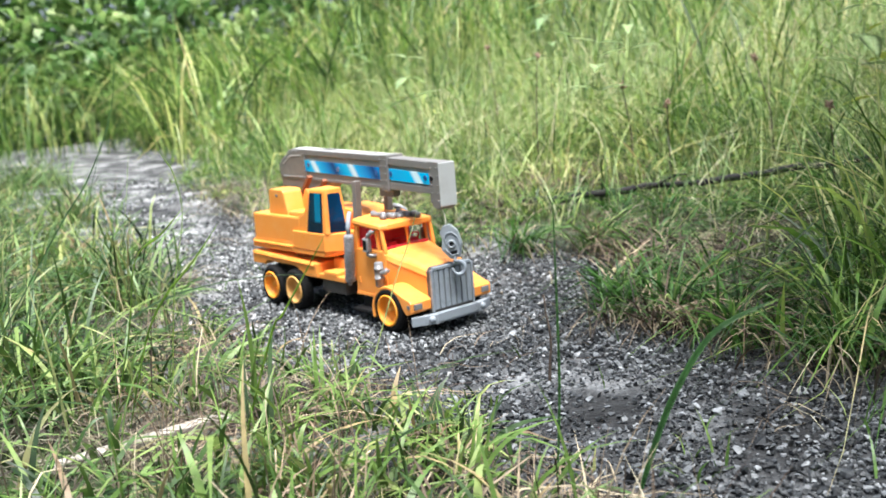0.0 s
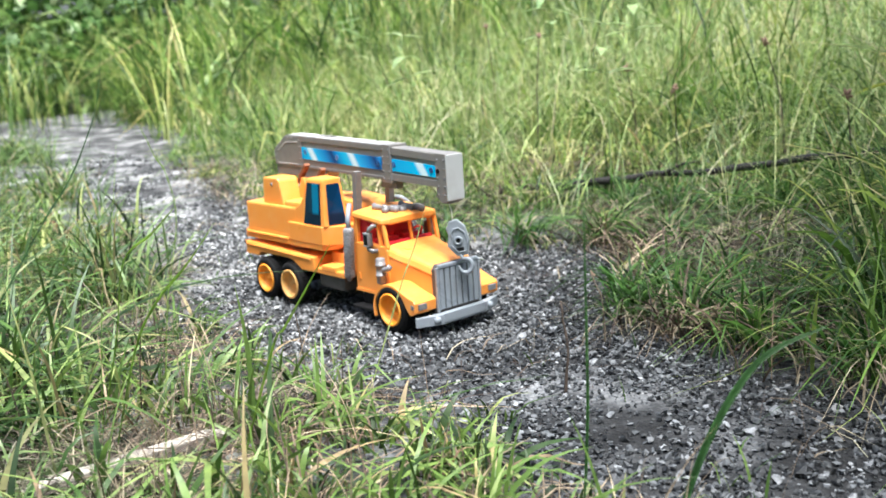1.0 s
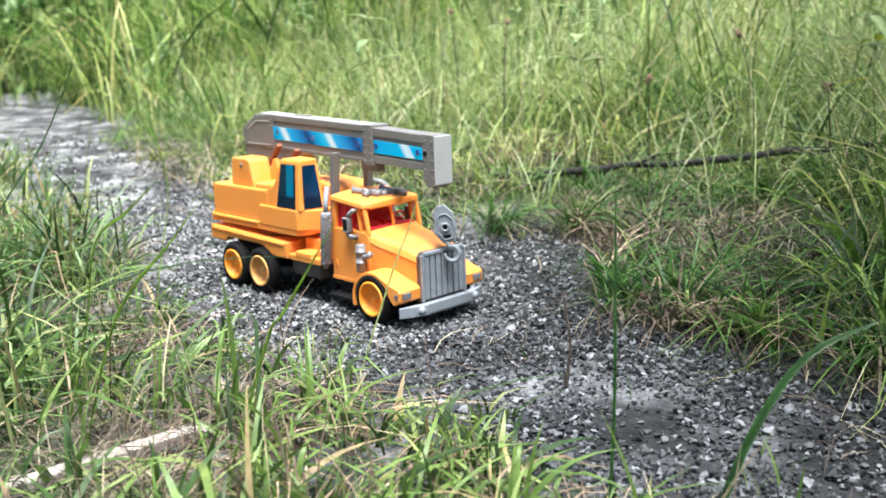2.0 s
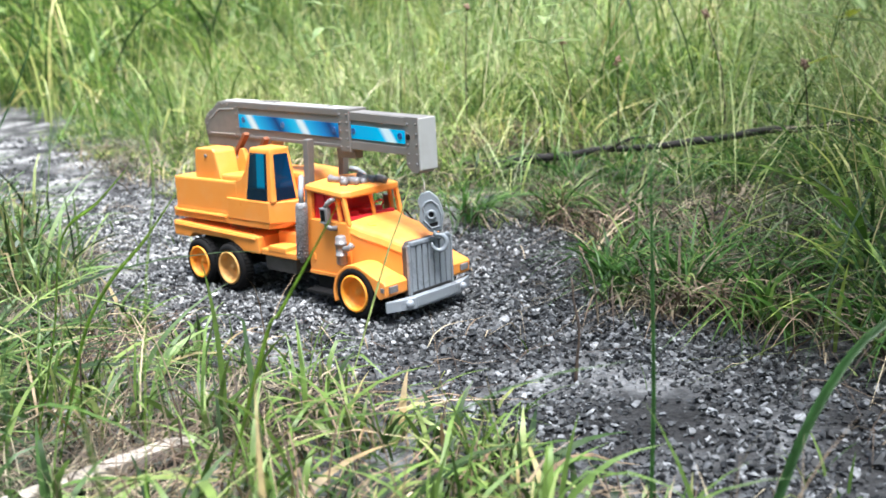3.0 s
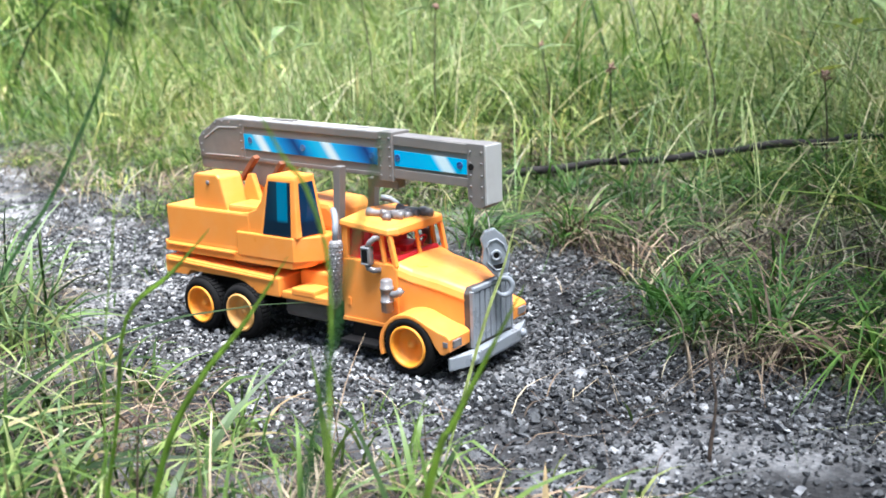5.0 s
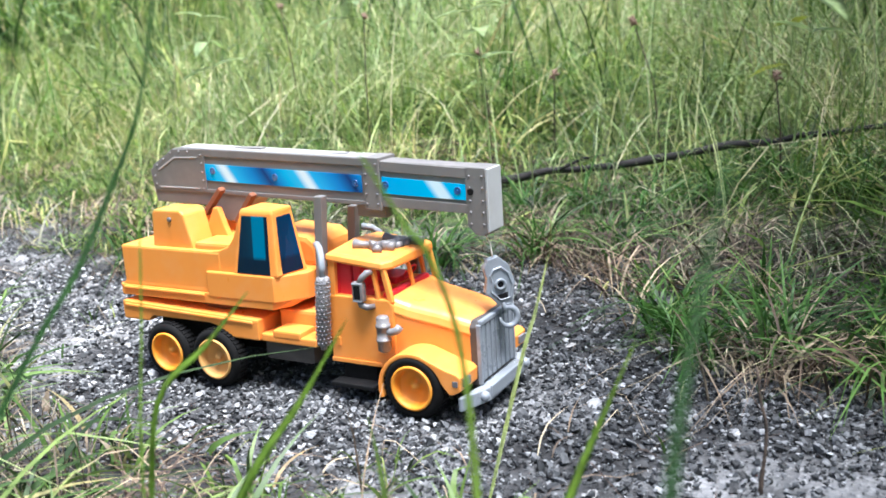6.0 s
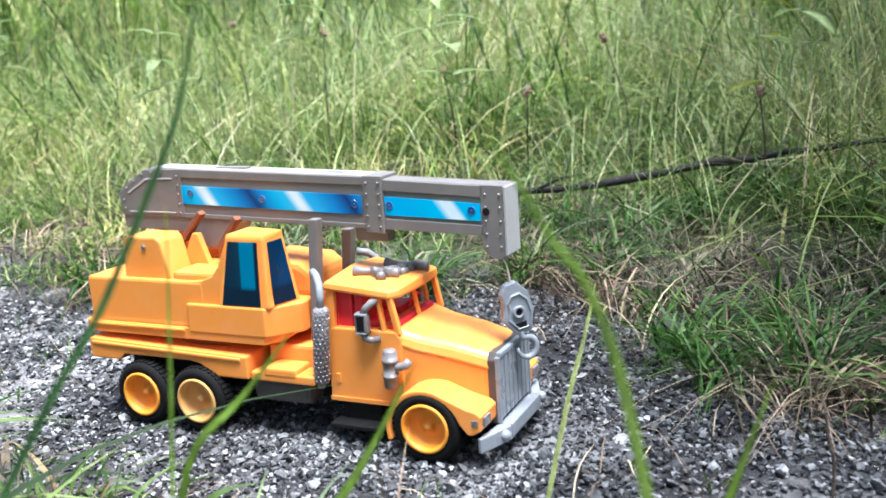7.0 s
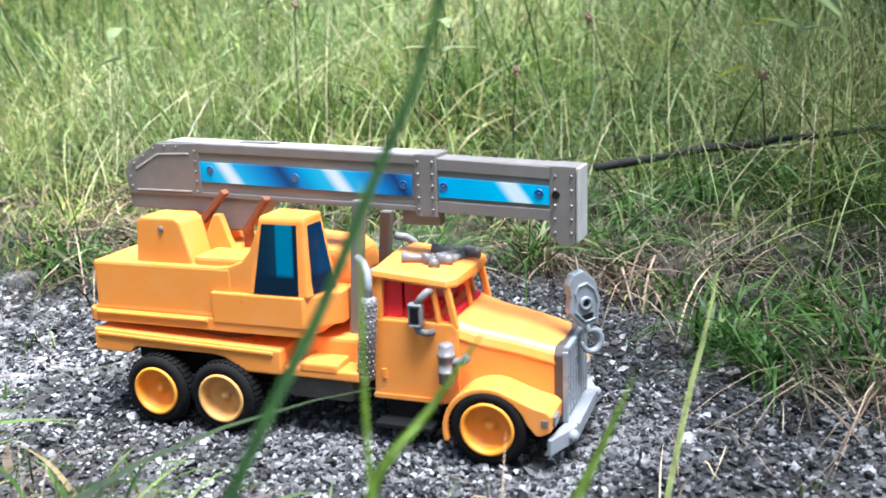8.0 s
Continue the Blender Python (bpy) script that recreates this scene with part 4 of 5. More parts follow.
box(0.187, 0.1912, 0.0315, 0.0345, 0.032, 0.0855, 0.0008, bm)
box(0.187, 0.1915, -0.031, 0.031, 0.0838, 0.0885, 0.0012, bm)
part("grille_frame", bm, SILVER, grille)


def wing(side):
    """A curved wing over the front wheel, with a flat nose that holds the headlight."""
    arc = [radians(a) for a in range(196, 9, -11)]
    cx, cz, r0, r1 = 0.140, 0.031, 0.0305, 0.0345
    inner = [(cx + r0 * math.cos(a), cz + r0 * math.sin(a)) for a in arc] + [(0.1755, 0.0335)]
    outer = [(cx + r1 * math.cos(a), cz + r1 * math.sin(a)) for a in arc[:-5]] + [(0.1655, 0.0575), (0.1735, 0.0545), (0.1835, 0.0520), (0.1868, 0.0490), (0.1862, 0.0375), (0.1790, 0.0335)]
    ya, yb = sorted((side * 0.033, side * 0.0665))
    return prism(outer + inner[::-1], ya, yb, 0.0011)


for side in (-1, 1):
    w = part("wing", wing(side), YELLOW, truck)
    ya, yb = sorted((side * 0.050, side * 0.062))
    part("headlight", box(0.186, 0.1886, ya, yb, 0.0405, 0.0475, 0.0006), CHROME, w, "small grey headlight")
    ya, yb = sorted((side * 0.0655, side * 0.0674))
    part("side_lamp", box(0.1795, 0.1845, ya, yb, 0.0415, 0.0465, 0.0005), CHROME, w)
plan = [(0.183, -0.065), (0.186, -0.066), (0.196, -0.042), (0.1985, -0.034), (0.1985, 0.034), (0.196, 0.042), (0.186, 0.066), (0.183, 0.065), (0.188, 0.034), (0.188, -0.034)]
bumper = part("bumper", loft([[(x, y, 0.0195) for x, y in plan], [(x, y, 0.0315) for x, y in plan]], 0.0011), SILVER, truck, "silver plastic bumper")
part("bumper_face", box(0.197, 0.1995, -0.034, 0.034, 0.0215, 0.0325, 0.001), SILVER, bumper)
for side in (-1, 1):
    bm = bmesh.new()
    bmesh.ops.create_uvsphere(bm, u_segments=16, v_segments=10, radius=0.0046)
    part("fog_lamp", moved(bm, pose(0.1965, side * 0.042, 0.0262)), SILVER, bumper, "", True)

# hook block on its cord
hook = new("hook")
hook.parent = truck
hook.matrix_basis = pose(0.1960, -0.0015, 0.1075, 0, -11, 42) @ Matrix.Scale(1.16, 4)
part("cord", tube([(-0.001, 0, 0.0515), (0.0015, 0.001, 0.036), (0.0005, -0.001, 0.029), (0.0, 0, 0.0255)], 0.0005, 6), WIRE, hook, "thin pale cord")
plate = [(-0.004, 0.026), (0.004, 0.0265), (0.0105, 0.018), (0.012, 0.004), (0.007, -0.0105), (-0.004, -0.0105), (-0.0115, 0.002), (-0.008, 0.012), (-0.0085, 0.020)]
bm = prism(plate, -0.0022, 0.0046, 0.0008)
part("hook_block", bm, SILVER, hook, "silver plastic hook block")
rim_out = [(x * 0.72 + 0.001, -0.0024, z * 0.66 + 0.0005) for x, z in plate]
part("raised_rim", tube(rim_out + rim_out[:2], 0.0009, 6), SILVER, hook)
part("slot", prism([(-0.004, -0.006), (0.004, -0.006), (0.005, -0.002), (-0.004, -0.002)], -0.0027, -0.002, 0.0003), BLACK, hook)
bm = lathe([(0.0045, 0.001), (0.0045, -0.0015), (0.0038, -0.0018), (0.0026, -0.0018), (0.0024, -0.0004), (0.0002, -0.0004)], 20)
part("pulley", moved(bm, pose(0.0008, -0.0022, 0.0055)), SILVER, hook, "", True)
part("axle_pin", moved(lathe([(0.0022, 0.0), (0.0022, -0.0006), (0.0002, -0.0006)], 14), pose(0.0008, -0.0026, 0.0055)), BLACK, hook)
bend = [(0.0, 0, -0.009), (0.0, 0, -0.014)] + [(0.0068 * math.sin(a) + 0.0015, 0, -0.0215 + 0.0075 * math.cos(a)) for a in np.linspace(0.2, 4.9, 12)]
part("hook_bend", tube(bend, [0.0024] * 10 + [0.0019, 0.0018, 0.0014, 0.0008], 10), SILVER, hook, "", True)


# ---- plants and litter of their own ----
def one_z(x, y):
    return float(ground_z(np.array([x]), np.array([y]))[0])


def leaf_mesh(length, width, fold=0.25, droop=0.3, n=6):
    """A pointed leaf along +x with a folded midrib."""
    bm = bmesh.new()
    rows = []
    for i in range(n + 1):
        s = i / n
        w = width * 0.5 * math.sin(math.pi * min(s ** 0.75, 1)) + 0.0002
        z = -droop * length * s * s
        rows.append([bm.verts.new((length * s, -w, z + fold * w)), bm.verts.new((length * s, 0, z)), bm.verts.new((length * s, w, z + fold * w))])
    for a, b in zip(rows, rows[1:]):
        for k in (0, 1):
            bm.faces.new((a[k], a[k + 1], b[k + 1], b[k]))
    bmesh.ops.solidify(bm, geom=bm.faces[:], thickness=0.0003)
    return bm


def broadleaf(x, y, height, leaves, material, label, seed, size=0.05):
    rng = random.Random(seed)
    ob = thing("broadleaf_plant", label, "plant", "broadleaf weeds in the meadow")
    ob.location = (x, y, one_z(x, y))
    lean = (rng.uniform(-0.04, 0.04), rng.uniform(-0.04, 0.04))
    part("stem", tube([(0, 0, -0.01), (lean[0] * 0.4, lean[1] * 0.4, height * 0.5), (lean[0], lean[1], height)], [0.002, 0.0016, 0.0008], 6), STALK, ob)
    for k in range(leaves):
        s = 1 - 0.42 * (k // 2) / max(1, leaves // 2)
        a = 95 * (k // 2) + 180 * (k % 2) + rng.uniform(-20, 20) + 30
        big = size * (0.75 + 0.35 * (k // 2) / max(1, leaves // 2)) * rng.uniform(0.9, 1.15)
        m = pose(lean[0] * s, lean[1] * s, height * s, 0, rng.uniform(-25, 12), a)
        part("leaf", moved(leaf_mesh(big, big * 0.42, droop=rng.uniform(0.15, 0.45)), m), material, ob, "", True)
    return ob


broadleaf(-0.16, 0.72, 0.335, 6, PALE_LEAF, "slender weed with pale green pointed leaves", 1, 0.078)
broadleaf(0.31, 0.73, 0.335, 6, PALE_LEAF, "slender weed with pale green leaves in tall grass", 2, 0.078)
broadleaf(-0.72, 0.72, 0.335, 6, PALE_LEAF, "slender weed with pale green pointed leaves", 7, 0.076)
broadleaf(-0.34, 1.05, 0.40, 6, PALE_LEAF, "tall weed with pale green leaves", 3, 0.075)
broadleaf(-0.75, 1.25, 0.42, 10, PALE_LEAF, "bushy weed with pale green leaves", 4, 0.08)
broadleaf(-2.1, 1.5, 0.40, 10, PALE_LEAF, "bushy weed with pale green leaves", 6, 0.09)
broadleaf(0.27, 0.95, 0.30, 5, LIME_LEAF, "weed with yellow-green leaves", 5, 0.06)


def tree(x, y, height, spread, leaves, seed):
    """A small shade tree: tapered trunk, forking limbs, crown of single leaves in clumps."""
    rng, nr = random.Random(seed), np.random.RandomState(seed)
    ob = thing("tree", "small unseen shade tree with dark bark and loose green crown", "tree")
    ob.location = (x, y, one_z(x, y))
    part("trunk", tube([(0, 0, -0.05), (0.02, 0.01, height * 0.25), (-0.03, 0.02, height * 0.5), (0.0, 0.0, height * 0.85)], [0.05, 0.04, 0.03, 0.012], 10), TWIG, ob, "", True)
    tips = []
    for k in range(9):
        a, base = k * 2.4, height * (0.35 + 0.05 * k)
        end = Vector((math.cos(a) * spread * rng.uniform(0.5, 0.9), math.sin(a) * spread * rng.uniform(0.5, 0.9), base + height * rng.uniform(0.15, 0.35)))
        mid = Vector((end.x * 0.45, end.y * 0.45, (base + end.z) / 2 + 0.03))
        part("limb", tube([(0, 0, base), mid, end], [0.018, 0.012, 0.004], 7), TWIG, ob, "", True)
        tips += [end, mid.lerp(end, 0.5)]
    n = leaves
    at = np.array([tips[i % len(tips)][:] for i in range(n)]) + nr.normal(0, spread * 0.2, (n, 3))
    blades("crown", at, nr.uniform(0.05, 0.1, n), nr.uniform(0.025, 0.045, n), nr.uniform(0.4, 1.5, n), BUSH_LEAF, "", "", seed + 1, segs=2, kind="stuff", parent=ob)
    return ob


# both stand out of view, added only to shade verge and meadow
tree(1.2, 1.55, 2.3, 0.8, 7000, 71)
tree(1.08, 0.42, 2.2, 0.6, 2200, 72)


def seed_weed(x, y, height, seed, label):
    rng = random.Random(seed)
    ob = thing("seed_head_weed", label, "plant", "dry seed heads in the meadow")
    ob.location = (x, y, one_z(x, y))
    lx, ly = rng.uniform(-0.06, 0.06), rng.uniform(-0.03, 0.03)
    part("stem", tube([(0, 0, -0.01), (lx * 0.3, ly * 0.3, height * 0.6), (lx, ly, height)], [0.0018, 0.0014, 0.001], 6), TWIG, ob)
    bm = bmesh.new()
    for k in range(16):
        v = Vector((rng.gauss(0, 1), rng.gauss(0, 1), rng.gauss(0.4, 1))).normalized() * rng.uniform(0.005, 0.013)
        tube([(lx, ly, height), Vector((lx, ly, height)) + v * 0.6, Vector((lx, ly, height)) + v], [0.0012, 0.0028, 0.0006], 5, bm)
    part("seed_head", bm, SEED, ob, "withered brown seed head", True)
    return ob


for k, (x, y, h) in enumerate(((-0.52, 0.9, 0.30), (-0.27, 0.95, 0.22), (-0.1, 0.85, 0.20), (0.05, 1.0, 0.27), (0.3, 0.75, 0.18), (-0.8, 1.05, 0.33))):
    seed_weed(x, y, h, 40 + k, "withered weed with brown seed head")


def tuft(x, y, n, height, seed, label, material=GRASS_TUFT, bends=(0.4, 1.6), group="grass tufts at the lane's edge"):
    rng = np.random.RandomState(seed)
    a, q = rng.uniform(0, 6.28, n), np.abs(rng.normal(0, 0.022, n))
    px, py = x + q * np.cos(a), y + q * np.sin(a)
    roots = np.stack([px, py, ground_z(px, py) - 0.002], -1)
    h, w, bend = height * rng.uniform(0.5, 1.3, n), rng.uniform(0.0024, 0.0052, n), rng.uniform(*bends, n)
    ob = thing("grass_tuft", label, "grass tuft", group)
    for k in range(14):
        blades("blade", roots[k:k + 1], h[k:k + 1] * 1.15, w[k:k + 1], bend[k:k + 1], material, "", "", seed * 50 + k, segs=6, kind="", droop=0.85, parent=ob)
    blades("blade_mass", roots[14:], h[14:], w[14:], bend[14:], material, "", "", seed + 1, segs=6, kind="stuff", droop=0.85, parent=ob)
    return ob


rng = random.Random(77)
for k, (x, y, n, h) in enumerate(((0.28, 0.22, 130, 0.09), (0.33, 0.16, 120, 0.09), (0.40, 0.17, 150, 0.11), (0.50, 0.14, 140, 0.10), (0.36, 0.30, 90, 0.10), (0.50, 0.27, 110, 0.11), (0.62, 0.13, 120, 0.10), (0.75, 0.11, 110, 0.10), (0.64, 0.28, 150, 0.14), (0.22, 0.36, 50, 0.06), (0.03, 0.46, 120, 0.10), (-0.09, 0.40, 110, 0.10), (-0.22, 0.33, 100, 0.09), (-0.38, 0.28, 100, 0.10), (0.13, 0.50, 110, 0.11), (-0.55, 0.30, 110, 0.11), (0.85, 0.22, 140, 0.13), (-0.06, 0.64, 70, 0.10), (0.03, 0.66, 70, 0.12), (0.12, 0.69, 70, 0.13), (0.22, 0.70, 80, 0.13), (0.31, 0.73, 80, 0.14), (0.42, 0.74, 80, 0.14))):
    tuft(x, y, int(n * 0.75), h, 100 + 3 * k, "arching dark green grass tuft at the gravel's edge")
for k, (x, y, n, h) in enumerate(((0.30, -0.26, 24, 0.09), (0.38, -0.29, 22, 0.10), (0.47, -0.27, 26, 0.08), (0.56, -0.31, 22, 0.09), (0.64, -0.33, 24, 0.10), (0.73, -0.34, 26, 0.10), (0.80, -0.38, 22, 0.10), (0.70, -0.41, 24, 0.11), (0.20, -0.25, 22, 0.08), (0.10, -0.24, 20, 0.07), (-0.05, -0.22, 22, 0.08), (0.52, -0.36, 26, 0.11), (0.33, -0.34, 22, 0.105), (0.26, -0.34, 22, 0.105), (0.20, -0.37, 24, 0.11), (0.42, -0.39, 20, 0.11))):
    tuft(x, y, n, h * 0.8, 300 + 3 * k, "upright fresh green grass sprig on the near verge", GRASS_FRONT, (0.2, 1.2), "grass sprigs on the near verge")


def branch(name, points, radius, material, label, category, seed, twigs=()):
    rng = random.Random(seed)
    pts = []
    for a, b in zip(points, points[1:]):
        for k in range(5):
            s = k / 5
            j = 0.25 * radius
            pts.append([a[i] * (1 - s) + b[i] * s + rng.uniform(-j, j) * 2 for i in range(3)])
    pts.append(points[-1])
    radii = [radius * (1 - 0.6 * i / len(pts)) * rng.uniform(0.8, 1.2) for i in range(len(pts))]
    bm = tube(pts, radii, 8)
    ob = part(name, bm, material, None, label, True)
    for a, b, r_ in twigs:
        part("side_twig", tube([a, [(a[i] + b[i]) / 2 + rng.uniform(-0.01, 0.01) for i in range(3)], b], [r_, r_ * 0.8, r_ * 0.3], 6), material, ob)
    return tagged(ob, label, category)


branch("fallen_branch", [(-0.42, 0.62, 0.03), (-0.12, 0.72, 0.07), (0.15, 0.78, 0.105), (0.32, 0.81, 0.128), (0.52, 0.84, 0.148)], 0.0085, CHARRED, "blackened fallen branch lying in the grass", "branch", 5,
       [((-0.05, 0.735, 0.08), (0.03, 0.75, 0.105), 0.003)])
branch("fallen_branch", [(-0.72, 0.38, 0.02), (-0.55, 0.42, 0.03), (-0.36, 0.40, 0.025)], 0.011, CHARRED, "short blackened branch piece on the verge", "branch", 6)
branch("dead_tree", [(-0.44, 3.3, 0.1), (-0.42, 3.31, 0.6), (-0.45, 3.3, 1.3)], 0.07, CHARRED, "dark dead tree standing in the meadow", "tree", 11)
branch("upright_twig", [(0.43, -0.085, 0.0), (0.433, -0.083, 0.05), (0.425, -0.082, 0.095)], 0.0018, TWIG, "thin dark twig standing in the gravel", "twig", 7)
branch("bent_stem", [(0.36, 0.06, 0.0), (0.345, 0.075, 0.05), (0.325, 0.08, 0.075)], 0.0012, STRAW, "thin dry stem at the lane", "twig", 8)
branch("long_stem", [(0.10, 0.85, 0.05), (0.13, 0.86, 0.2), (0.17, 0.9, 0.42)], 0.0018, STALK, "long pale leaning grass stem", "stem", 9)
branch("long_stem", [(0.30, 0.30, 0.0), (0.25, 0.33, 0.05), (0.345, 0.33, 0.14)], 0.0012, STALK, "thin pale stem over the gravel", "stem", 10)
bm = prism([(-0.075, 0.0), (0.07, 0.001), (0.085, 0.004), (0.065, 0.0095), (-0.07, 0.008), (-0.085, 0.004)], -0.008, 0.006, 0.001)
strip = part("wood_strip", moved(bm, pose(0.275, -0.45, GZ + 0.007, 4, -2, 80)), BLEACHED, None)
tagged(strip, "flat bleached strip of wood lying in the grass", "wood")
bm = moved(leaf_mesh(0.05, 0.022, 0.5, 0.1), pose(0.33, 0.16, GZ + 0.012, 15, -8, 40))
tagged(part("dead_leaf", bm, DEAD_LEAF, None, "", True), "curled brown dead leaf on the verge", "leaf")
bm = moved(leaf_mesh(0.016, 0.012, 0.4, 0.1), pose(0.326, 0.079, GZ + 0.068, 30, 20, 100))
tagged(part("dead_leaf", bm, DEAD_LEAF, None, "", True), "small pale dead leaf on a stem", "leaf")


def tall_blade(points, width, material, label):
    """One long arching grass blade with a folded midrib."""
    bm = bmesh.new()
    pts = [Vector(p) for p in points]
    fine = []
    for i in range(len(pts) - 1):
        a, b = pts[i], pts[i + 1]
        pa, pb = pts[max(i - 1, 0)], pts[min(i + 2, len(pts) - 1)]
        for k in range(5):
            s = k / 5
            fine.append(0.5 * (2 * a + (b - pa) * s + (2 * pa - 5 * a + 4 * b - pb) * s * s + (3 * a - pa - 3 * b + pb) * s ** 3))
    fine.append(pts[-1])
    rows, n = [], len(fine) - 1
    for i, p in enumerate(fine):
        s = i / n
        way = (fine[min(i + 1, n)] - fine[max(i - 1, 0)]).normalized()
        across = way.cross(Vector((0.25, 1, 0.1))).normalized()
        nrm = across.cross(way)
        w = width / 2 * min(1, 0.4 + 3 * s) * (1 - s ** 3) + 0.0002
        rows.append([bm.verts.new(p - across * w + nrm * w * 0.3), bm.verts.new(p), bm.verts.new(p + across * w + nrm * w * 0.3)])
    for a, b in zip(rows, rows[1:]):
        for k in (0, 1):
            bm.faces.new((a[k], a[k + 1], b[k + 1], b[k]))
    bmesh.ops.solidify(bm, geom=bm.faces[:], thickness=0.0003)
    return tagged(part("reed_grass", bm, material, None, "", True), label, "grass", "tall blades near the lane")


tall_blade([(0.135, -0.60, 0.0), (0.175, -0.525, 0.12), (0.205, -0.469, 0.214), (0.216, -0.448, 0.245), (0.227, -0.433, 0.278), (0.239, -0.424, 0.308), (0.250, -0.420, 0.345), (0.262, -0.418, 0.39)], 0.004, DARK_BLADE, "long dark green grass blade arching over the verge")
tall_blade([(0.42, -0.49, 0.0), (0.41, -0.464, 0.162), (0.395, -0.441, 0.227), (0.384, -0.439, 0.26), (0.376, -0.442, 0.273), (0.367, -0.445, 0.291), (0.358, -0.45, 0.31)], 0.003, BRIGHT_BLADE, "bent fresh green grass blade")
tall_blade([(0.235, -0.45, 0.0), (0.25, -0.425, 0.10), (0.261, -0.405, 0.141), (0.274, -0.381, 0.169), (0.288, -0.357, 0.203)], 0.006, BRIGHT_BLADE, "broad bright green grass blade")
tall_blade([(0.235, -0.46, 0.0), (0.223, -0.435, 0.149), (0.212, -0.413, 0.211), (0.208, -0.399, 0.273)], 0.003, BRIGHT_BLADE, "thin upright grass blade")
tall_blade([(0.20, -0.45, 0.0), (0.205, -0.422, 0.10), (0.209, -0.408, 0.169), (0.222, -0.384, 0.192), (0.236, -0.365, 0.215)], 0.005, BRIGHT_BLADE, "bright green leaning grass blade")
tall_blade([(0.51, -0.60, 0.0), (0.502, -0.579, 0.181), (0.499, -0.567, 0.217), (0.499, -0.545, 0.269), (0.504, -0.528, 0.313)], 0.0035, DARK_BLADE, "dark slender grass stalk")
tall_blade([(0.61, -0.60, 0.0), (0.601, -0.59, 0.107), (0.593, -0.587, 0.127), (0.577, -0.586, 0.176), (0.568, -0.584, 0.219)], 0.007, BRIGHT_BLADE, "yellowish green upright grass blade")
tall_blade([(0.385, -0.42, 0.0), (0.398, -0.379, 0.118), (0.401, -0.368, 0.134), (0.408, -0.352, 0.159), (0.421, -0.33, 0.198)], 0.005, BRIGHT_BLADE, "broad leaning green grass blade")
tall_blade([(0.27, -0.20, 0.0), (0.286, -0.162, 0.108), (0.293, -0.148, 0.143), (0.299, -0.136, 0.179)], 0.003, STALK, "thin pale green stem by the lane")

tall_blade([(0.60, -0.26, 0.0), (0.594, -0.245, 0.08), (0.588, -0.236, 0.16), (0.584, -0.230, 0.225)], 0.0034, DARK_BLADE, "thin dark green stalk at the lane's edge")
tall_blade([(0.66, -0.24, 0.0), (0.675, -0.22, 0.07), (0.70, -0.20, 0.125), (0.735, -0.18, 0.15)], 0.006, DARK_BLADE, "broad dark green blade leaning over the gravel")


# ---- gravel ----
def stone_shapes(count, seed):
    rng = np.random.RandomState(seed)
    shapes = []
    for _ in range(count):
        bm = bmesh.new()
        s = np.array([1.0, rng.uniform(0.6, 1.0), rng.uniform(0.4, 0.75)])
        for p in rng.normal(0, 1, (9, 3)):
            bm.verts.new(p / np.linalg.norm(p) * s * rng.uniform(0.85, 1.1))
        bmesh.ops.convex_hull(bm, input=bm.verts[:], use_existing_faces=False)
        loose = [v for v in bm.verts if not v.link_faces]
        bmesh.ops.delete(bm, geom=loose, context="VERTS")
        bmesh.ops.recalc_face_normals(bm, faces=bm.faces)
        bm.verts.index_update()
        shapes.append((np.array([v.co[:] for v in bm.verts]), np.array([[v.index for v in f.verts] for f in bm.faces])))
        bm.free()
    return shapes


SHAPES = stone_shapes(24, 51)


def lane(x, y):
    inside = np.clip((far_edge(x) + 0.06 - y) / 0.08, 0, 1) * np.clip((y - near_edge(x) + 0.08) / 0.1, 0, 1)
    return inside * np.clip(0.7 + 0.7 * waves(x, y, 52, 24), 0.15, 1) * np.interp(x, (-1.6, -0.4, 0.2, 1.4), (0.55, 0.8, 1, 1))


r, g = scatter(170000, -0.95, 1.15, -0.30, 0.5, lane, 53)
r2, g2 = scatter(9000, -2.6, -0.9, -0.3, 0.9, lane, 54)
size = 0.0013 + 0.0036 * g.uniform(0, 1, len(r)) ** 2.2 + 0.0028 * (g.uniform(0, 1, len(r)) > 0.97)
size = np.concatenate([size, 0.003 + 0.006 * g2.uniform(0, 1, len(r2)) ** 2])
r = np.concatenate([r, r2])
near = (r[:, 0] > -0.02) & (r[:, 0] < 0.36) & (r[:, 1] > -0.22) & (r[:, 1] < -0.085) & (size > 0.0032)
near &= np.cumsum(near) <= 290
turn = g.uniform(0, 6.28, (len(r), 3)) * np.array([0.2, 0.2, 1.0])


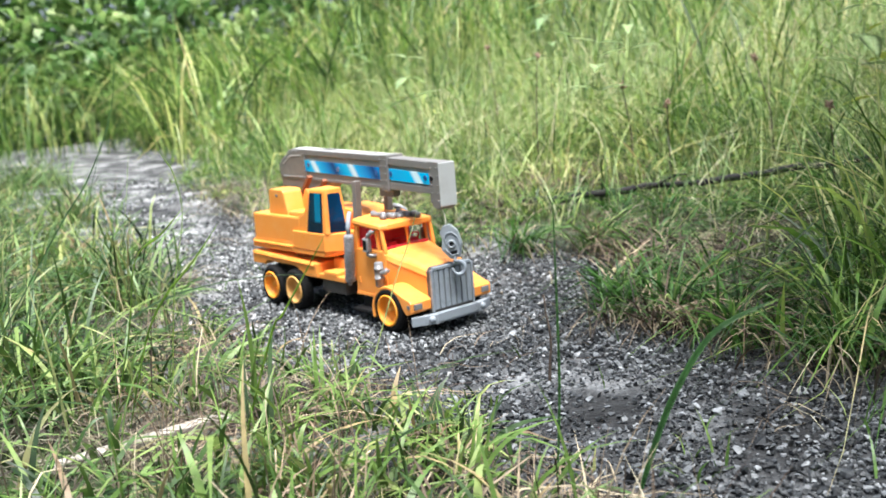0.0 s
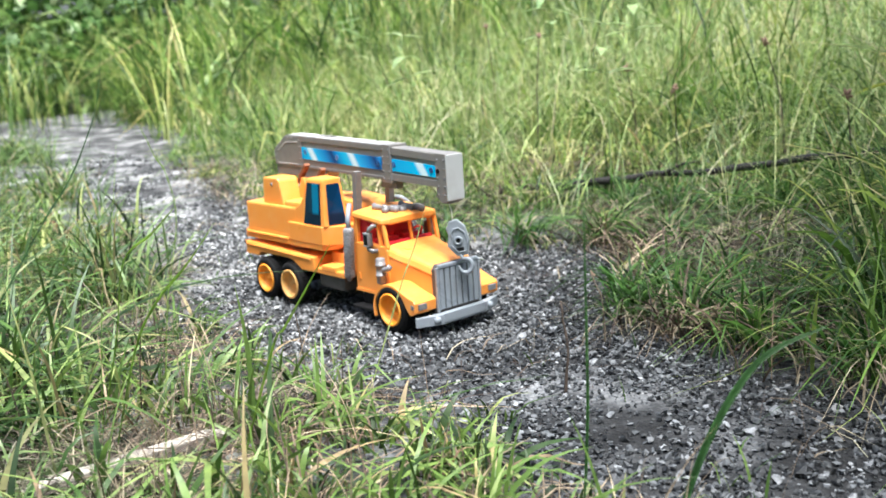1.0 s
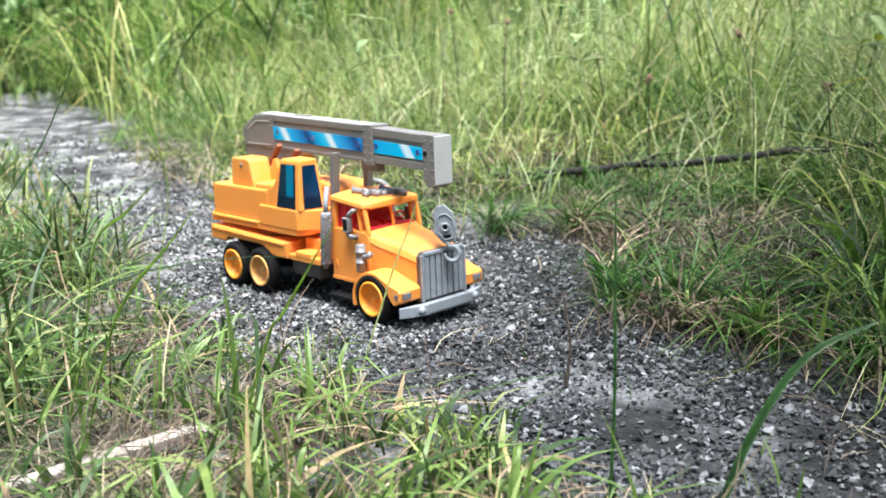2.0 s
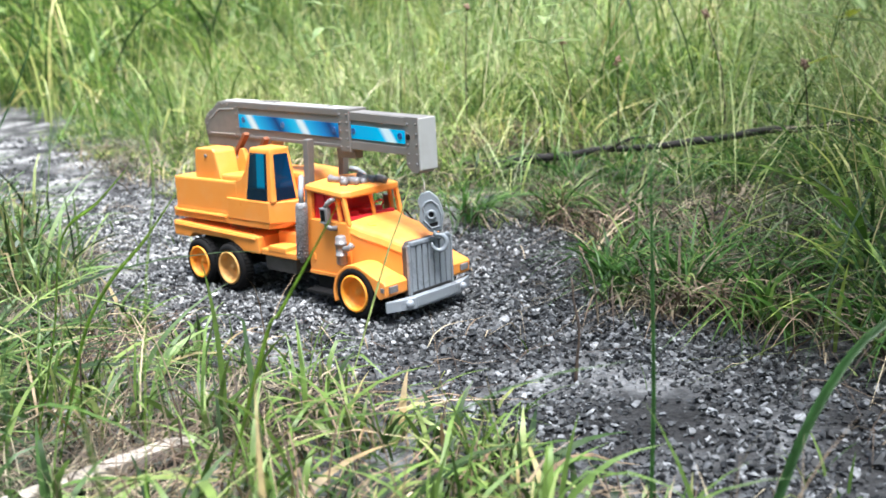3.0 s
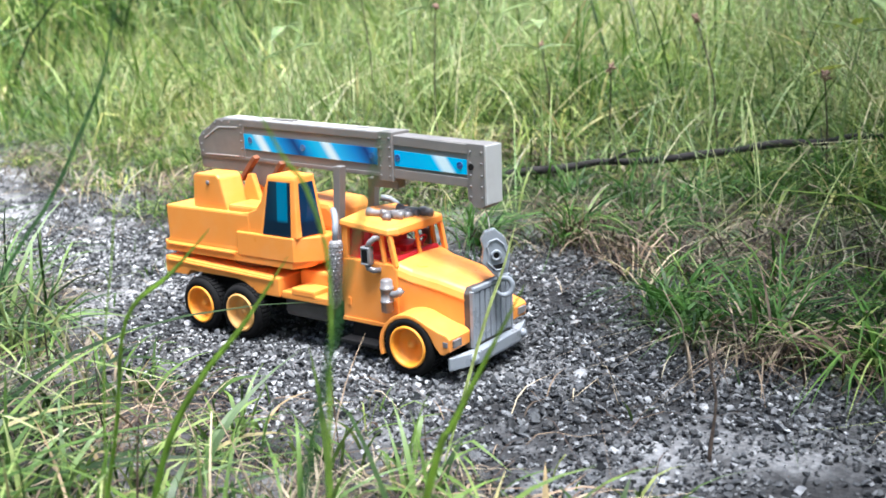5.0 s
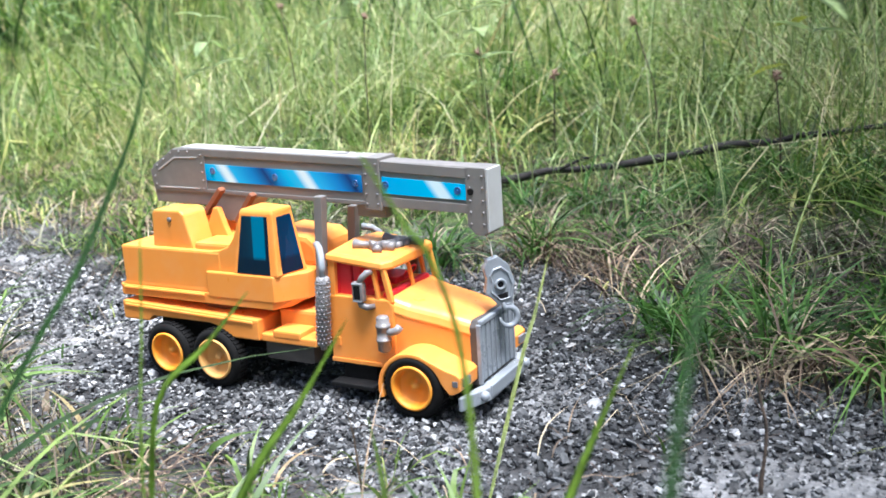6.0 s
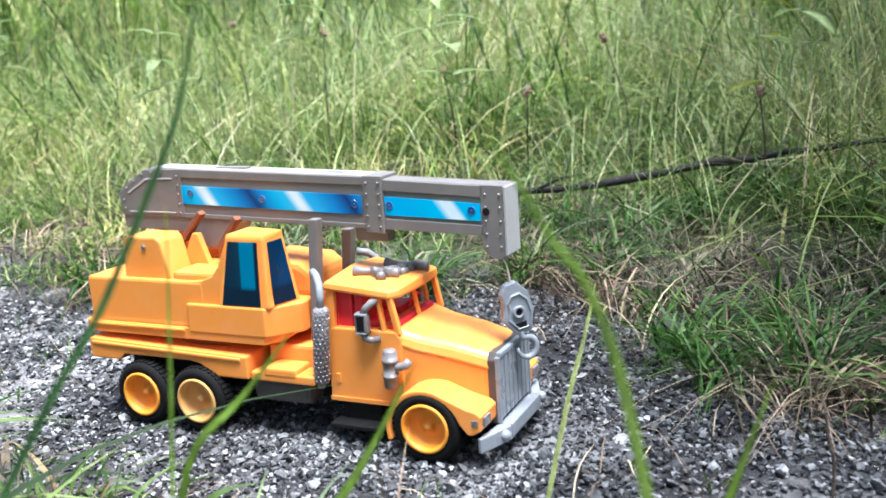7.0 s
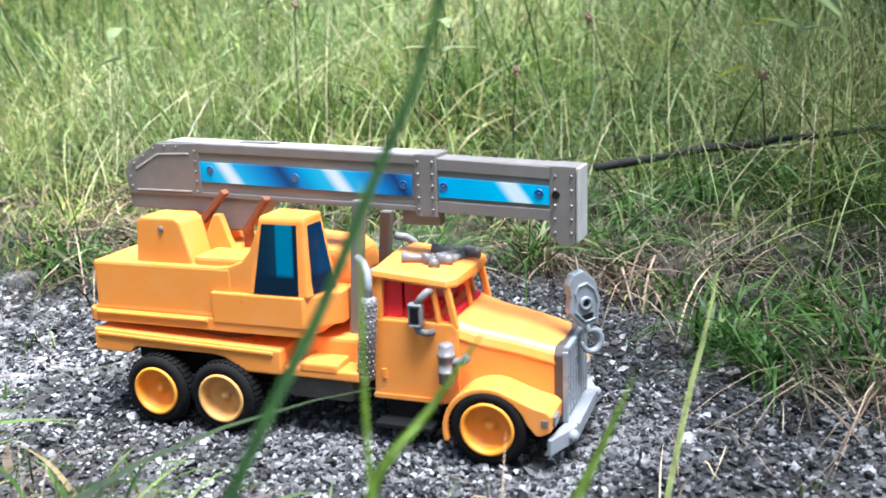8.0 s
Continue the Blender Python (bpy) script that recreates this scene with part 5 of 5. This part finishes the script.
def turns(a):
    c, s = np.cos(a), np.sin(a)
    one, zero = np.ones(len(a)), np.zeros(len(a))
    rx = np.stack([one, zero, zero, zero, c[:, 0], -s[:, 0], zero, s[:, 0], c[:, 0]], -1).reshape(-1, 3, 3)
    rz = np.stack([c[:, 2], -s[:, 2], zero, s[:, 2], c[:, 2], zero, zero, zero, one], -1).reshape(-1, 3, 3)
    return rz @ rx


spin = turns(turn)
which = g.randint(0, len(SHAPES), len(r))
r[:, 2] += 0.003 + size * 0.25 + 0.003 * g.uniform(0, 1, len(r)) ** 2
co, faces, count = [], [], 0
for k, (v, f) in enumerate(SHAPES):
    i = np.where((which == k) & ~near)[0]
    p = np.einsum("nij,vj->nvi", spin[i], v) * size[i, None, None] + r[i, None]
    co.append(p.reshape(-1, 3))
    faces.append((f[None] + (count + np.arange(len(i)) * len(v))[:, None, None]).reshape(-1, 3))
    count += len(i) * len(v)
me = bpy.data.meshes.new("gravel")
me.from_pydata(np.concatenate(co).tolist(), [], np.concatenate(faces).tolist())
me.materials.append(STONE)
tagged(new("gravel", me), "loose grey and white gravel stones on the lane", "gravel", kind="stuff")
pale = random.Random(91)
for k in range(12):
    x, y = pale.uniform(-0.35, 0.85), pale.choice((pale.uniform(-0.22, -0.11), pale.uniform(0.11, 0.3)))
    y = min(y, float(far_edge(x)) - 0.01)
    v, f = SHAPES[k % len(SHAPES)]
    big = pale.uniform(0.005, 0.009)
    me = bpy.data.meshes.new("pale_stone")
    me.from_pydata((v * big).tolist(), [], f.tolist())
    me.materials.append(PALE_STONE)
    ob = new("pale_stone", me)
    ob.matrix_basis = pose(x, y, one_z(x, y) + big * 0.35, pale.uniform(-12, 12), pale.uniform(-12, 12), pale.uniform(0, 360))
    tagged(ob, "pale grey stone lying among the gravel", "stone", "pale stones on the lane")
stone_meshes = []
for v, f in SHAPES:
    me = bpy.data.meshes.new("stone")
    me.from_pydata(v.tolist(), [], f.tolist())
    me.materials.append(STONE_SINGLE)
    stone_meshes.append(me)
for i in np.where(near)[0]:
    ob = new("stone", stone_meshes[which[i]])
    ob.parent = ground
    ob.matrix_basis = Matrix.LocRotScale(r[i], Matrix(spin[i].tolist()).to_quaternion(), (size[i],) * 3)
